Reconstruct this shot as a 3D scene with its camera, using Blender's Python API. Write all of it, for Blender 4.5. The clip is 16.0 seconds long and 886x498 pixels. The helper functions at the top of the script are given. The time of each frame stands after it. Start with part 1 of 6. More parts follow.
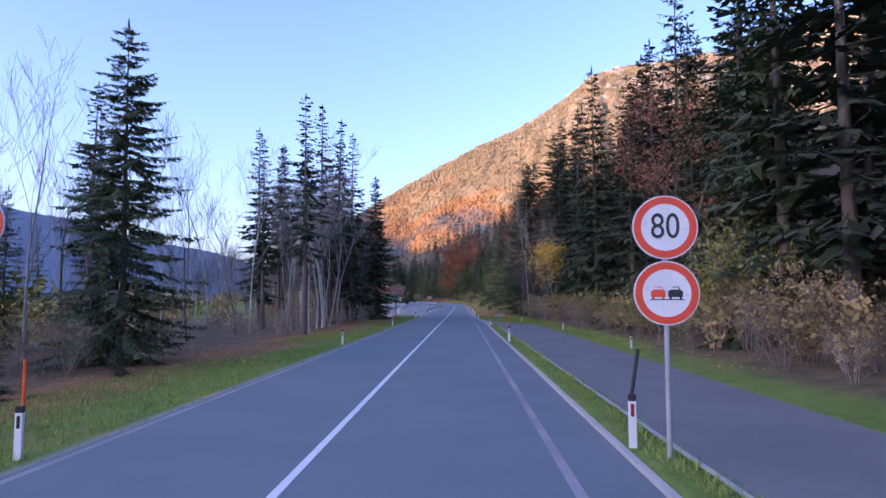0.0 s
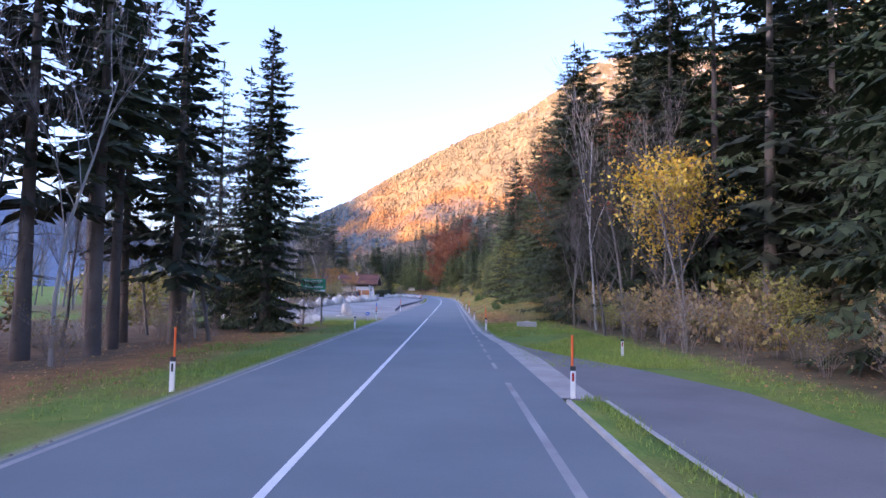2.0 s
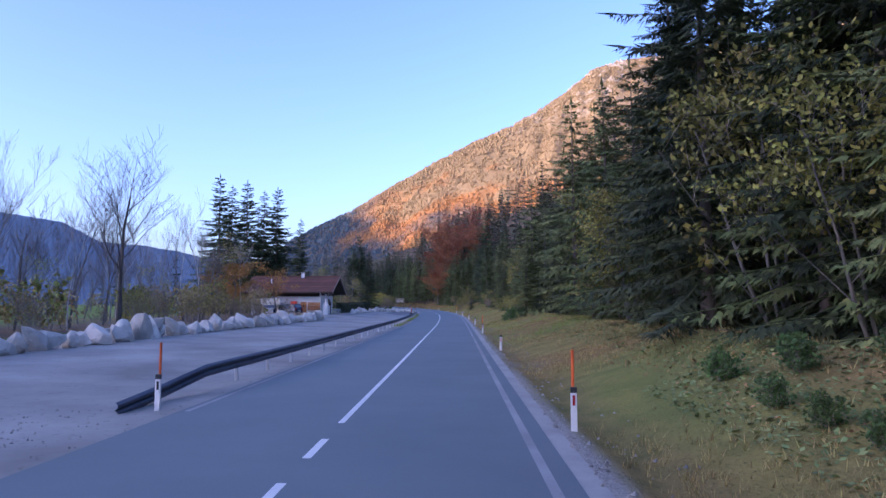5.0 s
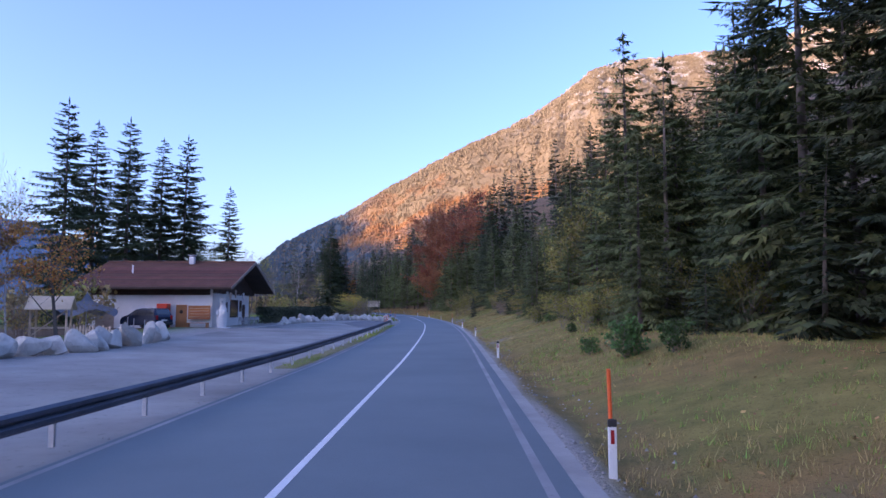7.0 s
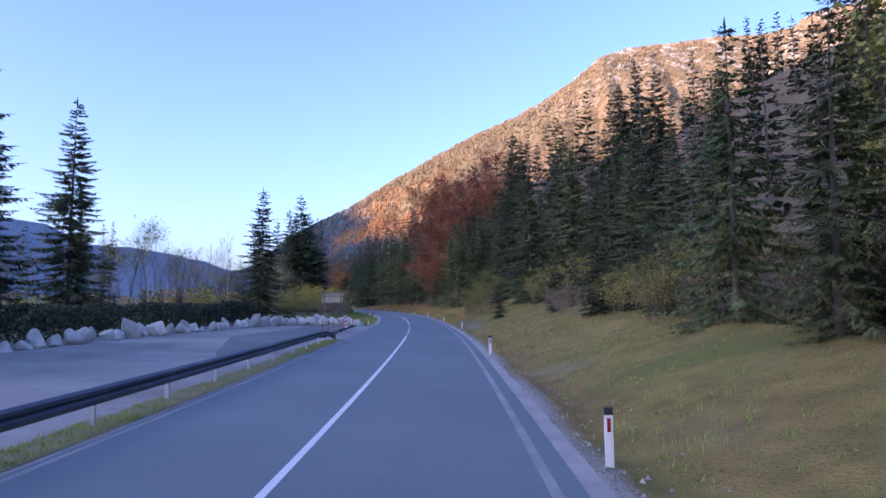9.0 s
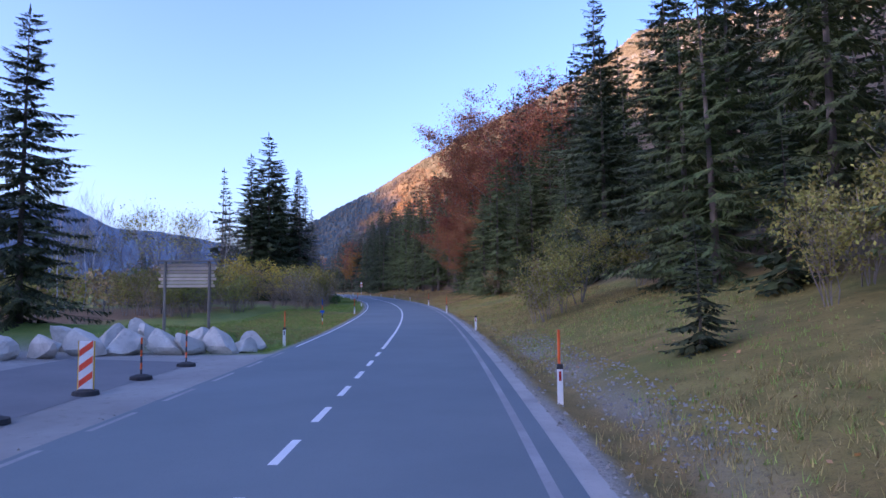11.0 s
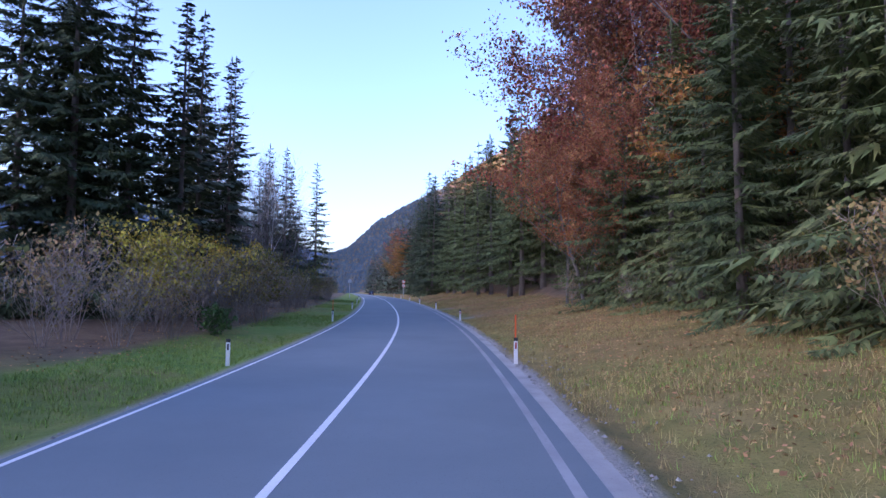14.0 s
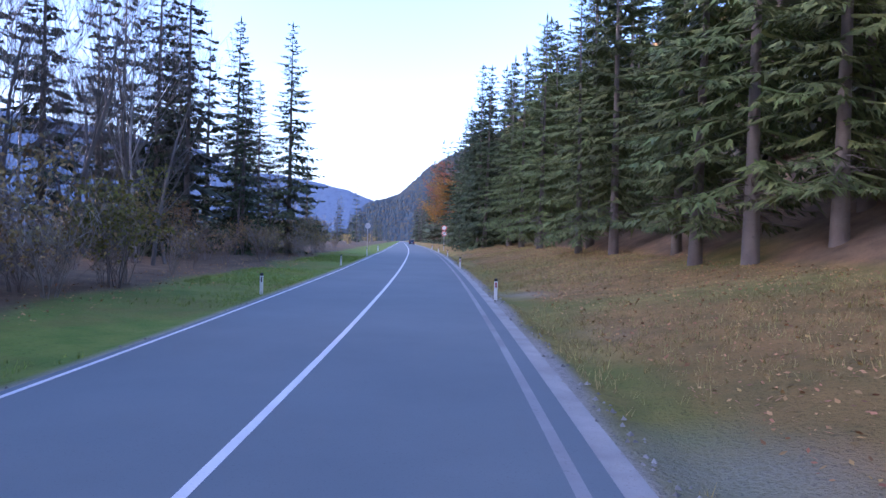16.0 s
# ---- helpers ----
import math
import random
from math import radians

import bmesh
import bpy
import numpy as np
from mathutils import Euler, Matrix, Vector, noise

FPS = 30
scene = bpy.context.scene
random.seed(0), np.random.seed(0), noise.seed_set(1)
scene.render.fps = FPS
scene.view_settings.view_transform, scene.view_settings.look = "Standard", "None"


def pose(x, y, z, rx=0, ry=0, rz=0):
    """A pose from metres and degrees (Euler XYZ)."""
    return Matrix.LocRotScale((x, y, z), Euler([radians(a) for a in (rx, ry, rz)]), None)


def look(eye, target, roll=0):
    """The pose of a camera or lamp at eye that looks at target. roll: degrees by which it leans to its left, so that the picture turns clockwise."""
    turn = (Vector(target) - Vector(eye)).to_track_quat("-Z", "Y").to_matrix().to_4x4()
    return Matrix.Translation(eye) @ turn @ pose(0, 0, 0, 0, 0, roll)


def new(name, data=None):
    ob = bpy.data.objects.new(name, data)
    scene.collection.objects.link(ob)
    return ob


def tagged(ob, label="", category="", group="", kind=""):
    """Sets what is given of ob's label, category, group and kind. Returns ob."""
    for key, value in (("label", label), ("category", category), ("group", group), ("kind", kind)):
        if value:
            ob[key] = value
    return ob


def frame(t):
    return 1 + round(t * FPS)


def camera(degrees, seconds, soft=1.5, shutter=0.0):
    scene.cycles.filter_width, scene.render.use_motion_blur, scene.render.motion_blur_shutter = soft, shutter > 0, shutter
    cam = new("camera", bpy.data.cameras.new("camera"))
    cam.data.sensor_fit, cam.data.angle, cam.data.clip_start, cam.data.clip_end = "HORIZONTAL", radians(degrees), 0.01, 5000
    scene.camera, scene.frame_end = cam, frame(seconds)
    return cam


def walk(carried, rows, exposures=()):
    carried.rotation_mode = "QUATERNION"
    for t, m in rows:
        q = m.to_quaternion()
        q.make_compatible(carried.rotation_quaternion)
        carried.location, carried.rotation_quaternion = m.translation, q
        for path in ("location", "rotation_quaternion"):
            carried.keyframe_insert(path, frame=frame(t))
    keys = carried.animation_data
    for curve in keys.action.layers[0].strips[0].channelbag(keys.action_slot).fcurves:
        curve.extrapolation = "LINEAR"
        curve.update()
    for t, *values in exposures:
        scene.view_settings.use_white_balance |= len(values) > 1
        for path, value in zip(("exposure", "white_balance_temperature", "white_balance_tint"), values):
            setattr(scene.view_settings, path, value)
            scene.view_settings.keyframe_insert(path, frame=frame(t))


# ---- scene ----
cam = camera(68.0, 16.0)
PATH = [
    (0.0, pose(2.131, -0.000, 2.180, 94.430, 0.083, 1.654)),
    (0.5, pose(2.087, 11.268, 2.160, 94.476, -0.452, 1.007)),
    (1.0, pose(2.046, 22.616, 2.139, 93.798, 0.227, 1.027)),
    (1.5, pose(2.018, 33.998, 2.118, 94.234, -0.530, 0.815)),
    (2.0, pose(2.000, 45.373, 2.098, 93.817, -0.892, 0.649)),
    (2.5, pose(2.003, 56.657, 2.071, 93.841, -0.872, 0.460)),
    (3.0, pose(2.063, 67.865, 2.043, 94.928, -0.335, -0.147)),
    (3.5, pose(2.137, 79.015, 2.016, 94.046, 0.191, 0.527)),
    (4.0, pose(2.152, 90.186, 1.989, 94.650, -0.519, 0.463)),
    (4.5, pose(2.158, 101.243, 1.978, 94.841, -0.042, 1.175)),
    (7.0, pose(2.133, 156.102, 1.965, 95.414, -0.018, 0.777)),
    (7.5, pose(2.122, 167.104, 1.974, 94.839, -0.314, 0.473)),
    (8.0, pose(2.136, 178.028, 1.982, 95.810, -0.143, 0.584)),
    (10.5, pose(1.298, 231.469, 2.394, 93.599, 1.423, 2.836)),
    (11.0, pose(0.816, 241.950, 2.437, 93.748, 0.443, 3.924)),
    (11.5, pose(0.193, 252.289, 2.480, 94.309, -0.728, 5.844)),
    (12.0, pose(-0.616, 262.649, 2.522, 93.142, -0.281, 6.086)),
    (12.5, pose(-1.567, 273.009, 2.565, 94.010, -0.653, 7.273)),
    (13.0, pose(-2.684, 283.276, 2.640, 93.651, -0.798, 7.833)),
    (13.5, pose(-3.961, 293.553, 2.730, 93.963, -0.781, 8.621)),
    (14.0, pose(-5.364, 303.848, 2.819, 93.885, -0.547, 9.836)),
    (14.5, pose(-6.955, 314.244, 2.910, 93.885, -0.362, 10.952)),
    (15.0, pose(-8.837, 324.797, 3.004, 93.384, -0.060, 12.864)),
    (15.5, pose(-10.983, 335.338, 3.103, 92.744, -1.477, 14.540)),
    (16.0, pose(-13.442, 346.019, 3.204, 89.355, -1.528, 14.370)),
]
BRIGHT = [(0.0, 1.84, 5620, 42), (0.6, 1.88, 5570, 41), (1.8, 2.46, 6000, 39), (2.5, 2.55, 6000, 40), (3.0, 2.36, 5600, 40), (3.5, 2.02, 5400, 40), (4.0, 1.76, 5350, 41), (7.5, 1.72, 5450, 40), (10.5, 1.8, 5400, 41), (12.5, 1.88, 5350, 40), (14.5, 2.36, 5620, 40), (16.0, 2.67, 5650, 39)]
walk(cam, PATH, BRIGHT)

# ---- sky, sun and the shade of the valley ----
SUN_TURN, SUN_HIGH = radians(238), radians(11)
world = bpy.data.worlds.new("sky")
scene.world = world
world.use_nodes = True
wn = world.node_tree.nodes
sky = wn.new("ShaderNodeTexSky")
sky.sky_type, sky.sun_disc = "NISHITA", False
sky.sun_elevation, sky.sun_rotation = SUN_HIGH, SUN_TURN
sky.air_density, sky.dust_density, sky.ozone_density, sky.altitude = 1.0, 5.0, 2.4, 900
world.node_tree.links.new(sky.outputs["Color"], wn["Background"].inputs["Color"])
wn["Background"].inputs["Strength"].default_value = 0.15
to_sun = Vector((math.sin(SUN_TURN) * math.cos(SUN_HIGH), math.cos(SUN_TURN) * math.cos(SUN_HIGH), math.sin(SUN_HIGH)))
sun = new("sun", bpy.data.lights.new("sun", "SUN"))
sun.data.energy, sun.data.angle, sun.data.color = 2.0, radians(0.5), (1.0, 0.76, 0.42)
sun.matrix_world = look(to_sun * 100, (0, 0, 0))

# ---- materials ----
def shader(name):
    m = bpy.data.materials.new(name)
    m.use_nodes = True
    t = m.node_tree
    return m, t, t.nodes["Principled BSDF"]


def noise_node(t, vec, scale, detail=5.0, rough=0.6):
    n = t.nodes.new("ShaderNodeTexNoise")
    n.inputs["Scale"].default_value, n.inputs["Detail"].default_value, n.inputs["Roughness"].default_value = scale, detail, rough
    t.links.new(vec, n.inputs["Vector"])
    return n.outputs["Fac"]


def ramp(t, fac, a, b):
    r = t.nodes.new("ShaderNodeMapRange")
    r.inputs["From Min"].default_value, r.inputs["From Max"].default_value = a, b
    t.links.new(fac, r.inputs["Value"])
    return r.outputs["Result"]


def blend(t, fac, a, b):
    x = t.nodes.new("ShaderNodeMix")
    x.data_type = "RGBA"
    for i, v in ((0, fac), (6, a), (7, b)):
        if isinstance(v, tuple):
            x.inputs[i].default_value = (*v, 1)
        elif isinstance(v, float):
            x.inputs[i].default_value = v
        else:
            t.links.new(v, x.inputs[i])
    return x.outputs[2]


def bumped(t, bsdf, height, strength, distance):
    b = t.nodes.new("ShaderNodeBump")
    b.inputs["Strength"].default_value, b.inputs["Distance"].default_value = strength, distance
    t.links.new(height, b.inputs["Height"])
    t.links.new(b.outputs["Normal"], bsdf.inputs["Normal"])


def place(t, world_space=False):
    if world_space:
        return t.nodes.new("ShaderNodeNewGeometry").outputs["Position"]
    return t.nodes.new("ShaderNodeTexCoord").outputs["Object"]


def surface(name, a, b, rough=0.8, coarse=1.0, fine=12.0, bump=0.3, depth=0.01, metal=0.0, spread=0.0, island=0.0, world_space=False, spec=0.5):
    """Two colours mixed by coarse and fine noise; spread varies it thing by thing, island piece by piece."""
    m, t, bsdf = shader(name)
    vec = place(t, world_space)
    n1, n2 = noise_node(t, vec, coarse), noise_node(t, vec, fine)
    col = blend(t, ramp(t, n1, 0.32, 0.68), a, b)
    dark = tuple(c * 0.62 for c in a)
    col = blend(t, ramp(t, n2, 0.58, 0.85), col, dark)
    for amount, node, out in ((spread, "ShaderNodeObjectInfo", "Random"), (island, "ShaderNodeNewGeometry", "Random Per Island")):
        if amount:
            src = t.nodes.new(node)
            hsv = t.nodes.new("ShaderNodeHueSaturation")
            r = t.nodes.new("ShaderNodeMapRange")
            r.inputs["To Min"].default_value, r.inputs["To Max"].default_value = 1 - amount, 1 + amount
            t.links.new(src.outputs[out], r.inputs["Value"])
            t.links.new(r.outputs["Result"], hsv.inputs["Value"])
            h = t.nodes.new("ShaderNodeMapRange")
            h.inputs["To Min"].default_value, h.inputs["To Max"].default_value = 0.5 - 0.05 * amount, 0.5 + 0.05 * amount
            w = t.nodes.new("ShaderNodeMath")
            w.operation = "FRACT"
            k = t.nodes.new("ShaderNodeMath")
            k.operation = "MULTIPLY"
            k.inputs[1].default_value = 7.3
            t.links.new(src.outputs[out], k.inputs[0])
            t.links.new(k.outputs[0], w.inputs[0])
            t.links.new(w.outputs[0], h.inputs["Value"])
            t.links.new(h.outputs["Result"], hsv.inputs["Hue"])
            t.links.new(col, hsv.inputs["Color"])
            col = hsv.outputs["Color"]
    t.links.new(col, bsdf.inputs["Base Color"])
    bsdf.inputs["Roughness"].default_value, bsdf.inputs["Metallic"].default_value = rough, metal
    bsdf.inputs["Specular IOR Level"].default_value = spec
    if bump:
        bumped(t, bsdf, n2, bump, depth)
    return m


def leafy(name, a, b, spread=0.3, island=0.45, through=0.15):
    m = surface(name, a, b, 0.75, 0.35, 3.0, 0, spread=spread, island=island, spec=0.25)
    bsdf = m.node_tree.nodes["Principled BSDF"]
    bsdf.inputs["Subsurface Weight"].default_value = 0.0
    return m


NEEDLES = leafy("spruce_needles", (0.048, 0.066, 0.032), (0.088, 0.108, 0.044))
NEEDLES_DARK = leafy("shaded_spruce_needles", (0.052, 0.066, 0.042), (0.088, 0.104, 0.056))
NEEDLES_FRESH = leafy("young_spruce_needles", (0.082, 0.108, 0.038), (0.138, 0.162, 0.055))
BEECH = leafy("copper_beech_leaves", (0.27, 0.095, 0.042), (0.38, 0.155, 0.070))
YELLOW = leafy("yellow_maple_leaves", (0.55, 0.33, 0.03), (0.42, 0.29, 0.06))
ORANGE = leafy("orange_leaves", (0.40, 0.16, 0.035), (0.30, 0.17, 0.06))
RUSSET = leafy("russet_shrub_leaves", (0.28, 0.19, 0.085), (0.36, 0.27, 0.10))
OLIVE = leafy("olive_shrub_leaves", (0.19, 0.20, 0.050), (0.32, 0.27, 0.065))
GOLD = leafy("golden_shrub_leaves", (0.52, 0.38, 0.05), (0.36, 0.32, 0.06))
GREEN_LEAF = leafy("green_shrub_leaves", (0.055, 0.11, 0.03), (0.10, 0.16, 0.04))
BARK = surface("spruce_bark", (0.12, 0.095, 0.078), (0.19, 0.16, 0.135), 0.9, 0.8, 9, 0.6, 0.03, spread=0.25)
GREY_BARK = surface("grey_bark", (0.12, 0.108, 0.096), (0.20, 0.182, 0.16), 0.9, 0.9, 11, 0.5, 0.02, spread=0.25)
BIRCH_BARK = surface("birch_bark", (0.30, 0.285, 0.265), (0.46, 0.44, 0.41), 0.8, 1.4, 5, 0.4, 0.02, spread=0.2)
DARK_TWIG = surface("dark_twigs", (0.085, 0.072, 0.062), (0.15, 0.125, 0.105), 0.9, 1.2, 9, 0, spread=0.25)
TWIG = surface("twigs", (0.23, 0.185, 0.155), (0.33, 0.28, 0.235), 0.9, 1.2, 9, 0, spread=0.25)
ASPHALT = surface("asphalt", (0.138, 0.172, 0.188), (0.170, 0.205, 0.220), 0.82, 0.22, 42, 0.25, 0.004, world_space=True, spec=0.4)
OLD_ASPHALT = surface("old_asphalt", (0.160, 0.160, 0.165), (0.205, 0.203, 0.205), 0.9, 0.35, 30, 0.3, 0.005, world_space=True, spec=0.3)
FORECOURT = surface("worn_forecourt", (0.215, 0.205, 0.19), (0.37, 0.36, 0.335), 0.92, 0.22, 5, 0.35, 0.01, world_space=True, spec=0.3)
SHOULDER = surface("pale_gravel_shoulder", (0.32, 0.31, 0.295), (0.45, 0.435, 0.41), 0.95, 0.9, 26, 0.5, 0.012, world_space=True, spec=0.2)
CONCRETE = surface("concrete", (0.38, 0.37, 0.35), (0.50, 0.485, 0.46), 0.9, 1.6, 22, 0.35, 0.006)
MARKING = surface("white_marking", (0.70, 0.70, 0.70), (0.80, 0.80, 0.79), 0.7, 1.0, 26, 0.1, 0.003, world_space=True)
FADED = surface("faded_marking", (0.22, 0.22, 0.225), (0.36, 0.36, 0.365), 0.8, 0.5, 18, 0.1, 0.003, world_space=True)
BOULDER = surface("limestone_boulder", (0.44, 0.405, 0.35), (0.72, 0.68, 0.61), 0.92, 1.6, 5.5, 1.0, 0.08, spread=0.14)
GRAVEL_STONE = surface("gravel_stones", (0.21, 0.195, 0.17), (0.35, 0.325, 0.29), 0.9, 2, 9, 0.3, 0.01, island=0.35)
STEEL = surface("galvanised_steel", (0.42, 0.43, 0.45), (0.55, 0.56, 0.57), 0.5, 1.5, 15, 0.1, 0.003, metal=0.6)
RAIL_STEEL = surface("dull_rail_steel", (0.07, 0.08, 0.11), (0.12, 0.135, 0.17), 0.6, 0.8, 10, 0.15, 0.003, metal=0.35)
WHITE_PLASTIC = surface("white_plastic", (0.74, 0.74, 0.72), (0.82, 0.82, 0.80), 0.55, 2.5, 14, 0.05, 0.002)
BLACK_PLASTIC = surface("black_plastic", (0.02, 0.02, 0.022), (0.032, 0.032, 0.034), 0.6, 3, 20, 0.05, 0.002)
RUBBER = surface("rubber", (0.028, 0.028, 0.030), (0.05, 0.05, 0.05), 0.85, 3, 20, 0.2, 0.004)
ORANGE_PAINT = surface("signal_orange", (0.80, 0.115, 0.020), (0.88, 0.16, 0.03), 0.5, 3, 22, 0.05, 0.002)
RED_PAINT = surface("signal_red", (0.76, 0.065, 0.022), (0.80, 0.09, 0.03), 0.45, 3, 22, 0.05, 0.002)
RED_GLASS = surface("red_reflector", (0.35, 0.02, 0.02), (0.42, 0.03, 0.03), 0.25, 6, 30, 0.05, 0.002)
SIGN_WHITE = surface("sign_white", (0.72, 0.72, 0.71), (0.78, 0.78, 0.77), 0.45, 3, 22, 0.03, 0.002)
SIGN_BLACK = surface("sign_black", (0.02, 0.02, 0.02), (0.03, 0.03, 0.03), 0.5, 3, 22, 0.03, 0.002)
SIGN_GREEN = surface("sign_green", (0.010, 0.21, 0.105), (0.016, 0.26, 0.13), 0.5, 2, 16, 0.03, 0.002)
BLUE_PAINT = surface("blue_paint", (0.015, 0.10, 0.50), (0.02, 0.13, 0.58), 0.5, 3, 22, 0.03, 0.002)
YELLOW_PAINT = surface("yellow_paint", (0.75, 0.42, 0.02), (0.80, 0.50, 0.04), 0.5, 3, 22, 0.03, 0.002)
PLASTER = surface("white_plaster", (0.74, 0.73, 0.70), (0.82, 0.81, 0.79), 0.9, 0.7, 25, 0.2, 0.004)
DARK_TIMBER = surface("dark_timber", (0.045, 0.026, 0.018), (0.075, 0.042, 0.028), 0.8, 1.2, 16, 0.4, 0.01, spread=0.2)
TILE = surface("brown_roof_tiles", (0.10, 0.040, 0.026), (0.15, 0.060, 0.038), 0.85, 0.8, 9, 0.4, 0.02, spread=0.25)
ORANGE_WOOD = surface("varnished_wood", (0.34, 0.135, 0.045), (0.44, 0.19, 0.07), 0.6, 1.5, 18, 0.2, 0.004, spread=0.15)
PALE_WOOD = surface("pale_planks", (0.52, 0.40, 0.28), (0.68, 0.55, 0.41), 0.8, 1.0, 15, 0.3, 0.006, spread=0.25)
GREY_WOOD = surface("weathered_wood", (0.20, 0.165, 0.135), (0.30, 0.25, 0.20), 0.85, 1.0, 15, 0.3, 0.006, spread=0.2)
LOG_WOOD = surface("dark_logs", (0.05, 0.042, 0.040), (0.10, 0.085, 0.075), 0.9, 1.0, 12, 0.4, 0.01, spread=0.3)
CAR_PAINT = surface("dark_blue_car_paint", (0.016, 0.024, 0.052), (0.022, 0.032, 0.064), 0.25, 2, 30, 0, metal=0.3)
GREY_FABRIC = surface("grey_canvas", (0.13, 0.14, 0.165), (0.19, 0.20, 0.23), 0.95, 2, 30, 0.2, 0.004)
FABRIC = surface("dark_fabric", (0.045, 0.05, 0.065), (0.075, 0.08, 0.095), 0.95, 2, 30, 0.2, 0.004)
CHROME = surface("chrome", (0.6, 0.6, 0.62), (0.7, 0.7, 0.72), 0.25, 2, 30, 0, metal=1.0)
LAMP_RED = surface("tail_lamp", (0.40, 0.015, 0.015), (0.46, 0.02, 0.02), 0.2, 6, 30, 0)
GRASS = leafy("verge_grass", (0.19, 0.30, 0.055), (0.31, 0.36, 0.075), 0, 0.45)
DRY_GRASS = leafy("dry_grass", (0.28, 0.215, 0.075), (0.44, 0.33, 0.12), 0, 0.5)
LITTER = leafy("fallen_leaves", (0.38, 0.18, 0.065), (0.54, 0.32, 0.14), 0, 0.5)
BRAMBLE = leafy("bramble_leaves", (0.14, 0.20, 0.06), (0.26, 0.30, 0.11), 0, 0.45)
THIN_TURF = surface("thin_dry_turf", (0.20, 0.19, 0.075), (0.28, 0.25, 0.15), 0.95, 1.6, 14, 0.6, 0.03, world_space=True, spec=0.15)
GLASS, _t, _b = shader("window_glass")
_b.inputs["Base Color"].default_value = (0.03, 0.035, 0.045, 1)
_b.inputs["Roughness"].default_value, _b.inputs["Specular IOR Level"].default_value = 0.06, 0.8

GROUND, t, bsdf = shader("valley_ground")
pos = place(t, True)
zone = t.nodes.new("ShaderNodeAttribute")
zone.attribute_name = "zone"
parts = t.nodes.new("ShaderNodeSeparateColor")
t.links.new(zone.outputs["Color"], parts.inputs[0])
mid, fine, wide = noise_node(t, pos, 1.1), noise_node(t, pos, 14.0), noise_node(t, pos, 0.22)
grass = blend(t, ramp(t, mid, 0.35, 0.68), (0.130, 0.222, 0.045), (0.215, 0.275, 0.062))
grass = blend(t, ramp(t, wide, 0.5, 0.72), grass, (0.25, 0.205, 0.065))
dry = blend(t, ramp(t, mid, 0.34, 0.66), (0.215, 0.170, 0.055), (0.345, 0.265, 0.085))
dry = blend(t, ramp(t, wide, 0.48, 0.66), dry, (0.175, 0.190, 0.048))
litter = blend(t, ramp(t, mid, 0.34, 0.66), (0.25, 0.145, 0.062), (0.42, 0.205, 0.080))
# Wood floor: humus brown darkened to carry the shade under the trees.
humus_shade = blend(t, ramp(t, mid, 0.34, 0.66), (0.135, 0.098, 0.066), (0.225, 0.158, 0.098))
litter = blend(t, parts.outputs[2], humus_shade, litter)
gravel = blend(t, ramp(t, fine, 0.36, 0.64), (0.28, 0.262, 0.24), (0.46, 0.432, 0.40))
col = blend(t, parts.outputs[2], grass, dry)
col = blend(t, parts.outputs[1], col, litter)
col = blend(t, parts.outputs[0], col, gravel)
col = blend(t, ramp(t, fine, 0.55, 0.85), col, (0.04, 0.036, 0.022))
t.links.new(col, bsdf.inputs["Base Color"])
bsdf.inputs["Roughness"].default_value, bsdf.inputs["Specular IOR Level"].default_value = 0.95, 0.15
bumped(t, bsdf, fine, 0.9, 0.08)


NEAR = 0.85


def slope_material(name, lush, rusty, rock, rocky):
    """Wooded mountain side: conifers, autumn beech and bare limestone, mixed in patches by height and noise; blue shade
    and haze are painted low and left.
    """
    m, t, bsdf = shader(name)
    pos = place(t, True)
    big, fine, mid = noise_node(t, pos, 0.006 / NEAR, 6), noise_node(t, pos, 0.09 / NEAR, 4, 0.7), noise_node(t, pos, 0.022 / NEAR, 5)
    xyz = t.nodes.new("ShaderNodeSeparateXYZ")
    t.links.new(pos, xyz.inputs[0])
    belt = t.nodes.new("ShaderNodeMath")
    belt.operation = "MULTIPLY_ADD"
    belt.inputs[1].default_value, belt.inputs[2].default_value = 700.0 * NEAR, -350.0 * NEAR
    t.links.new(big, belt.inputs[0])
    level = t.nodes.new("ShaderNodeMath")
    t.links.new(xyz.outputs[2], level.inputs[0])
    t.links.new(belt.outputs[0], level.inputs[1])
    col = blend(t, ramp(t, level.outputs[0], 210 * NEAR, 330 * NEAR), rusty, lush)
    # Low conifers are tinted with the blue of valley shade and haze.
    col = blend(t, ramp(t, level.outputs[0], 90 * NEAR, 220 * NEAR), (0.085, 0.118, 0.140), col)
    # Left end gets the same painted blue, where the mountain lies in shade.
    haze_edge = t.nodes.new("ShaderNodeMath")
    t.links.new(xyz.outputs[0], haze_edge.inputs[0])
    t.links.new(belt.outputs[0], haze_edge.inputs[1])
    col = blend(t, ramp(t, haze_edge.outputs[0], -380 * NEAR, -230 * NEAR), (0.085, 0.118, 0.140), col)
    col = blend(t, ramp(t, fine, 0.50, 0.68), col, tuple(c * 0.72 for c in lush))
    high = ramp(t, xyz.outputs[2], rocky * NEAR, (rocky + 300) * NEAR)
    mul = t.nodes.new("ShaderNodeMath")
    mul.operation = "MULTIPLY"
    t.links.new(high, mul.inputs[0])
    t.links.new(ramp(t, mid, 0.52, 0.62), mul.inputs[1])
    col = blend(t, mul.outputs[0], col, rock)
    t.links.new(col, bsdf.inputs["Base Color"])
    bsdf.inputs["Roughness"].default_value, bsdf.inputs["Specular IOR Level"].default_value = 0.95, 0.1
    bumped(t, bsdf, fine, 0.5, 5.0)
    return m


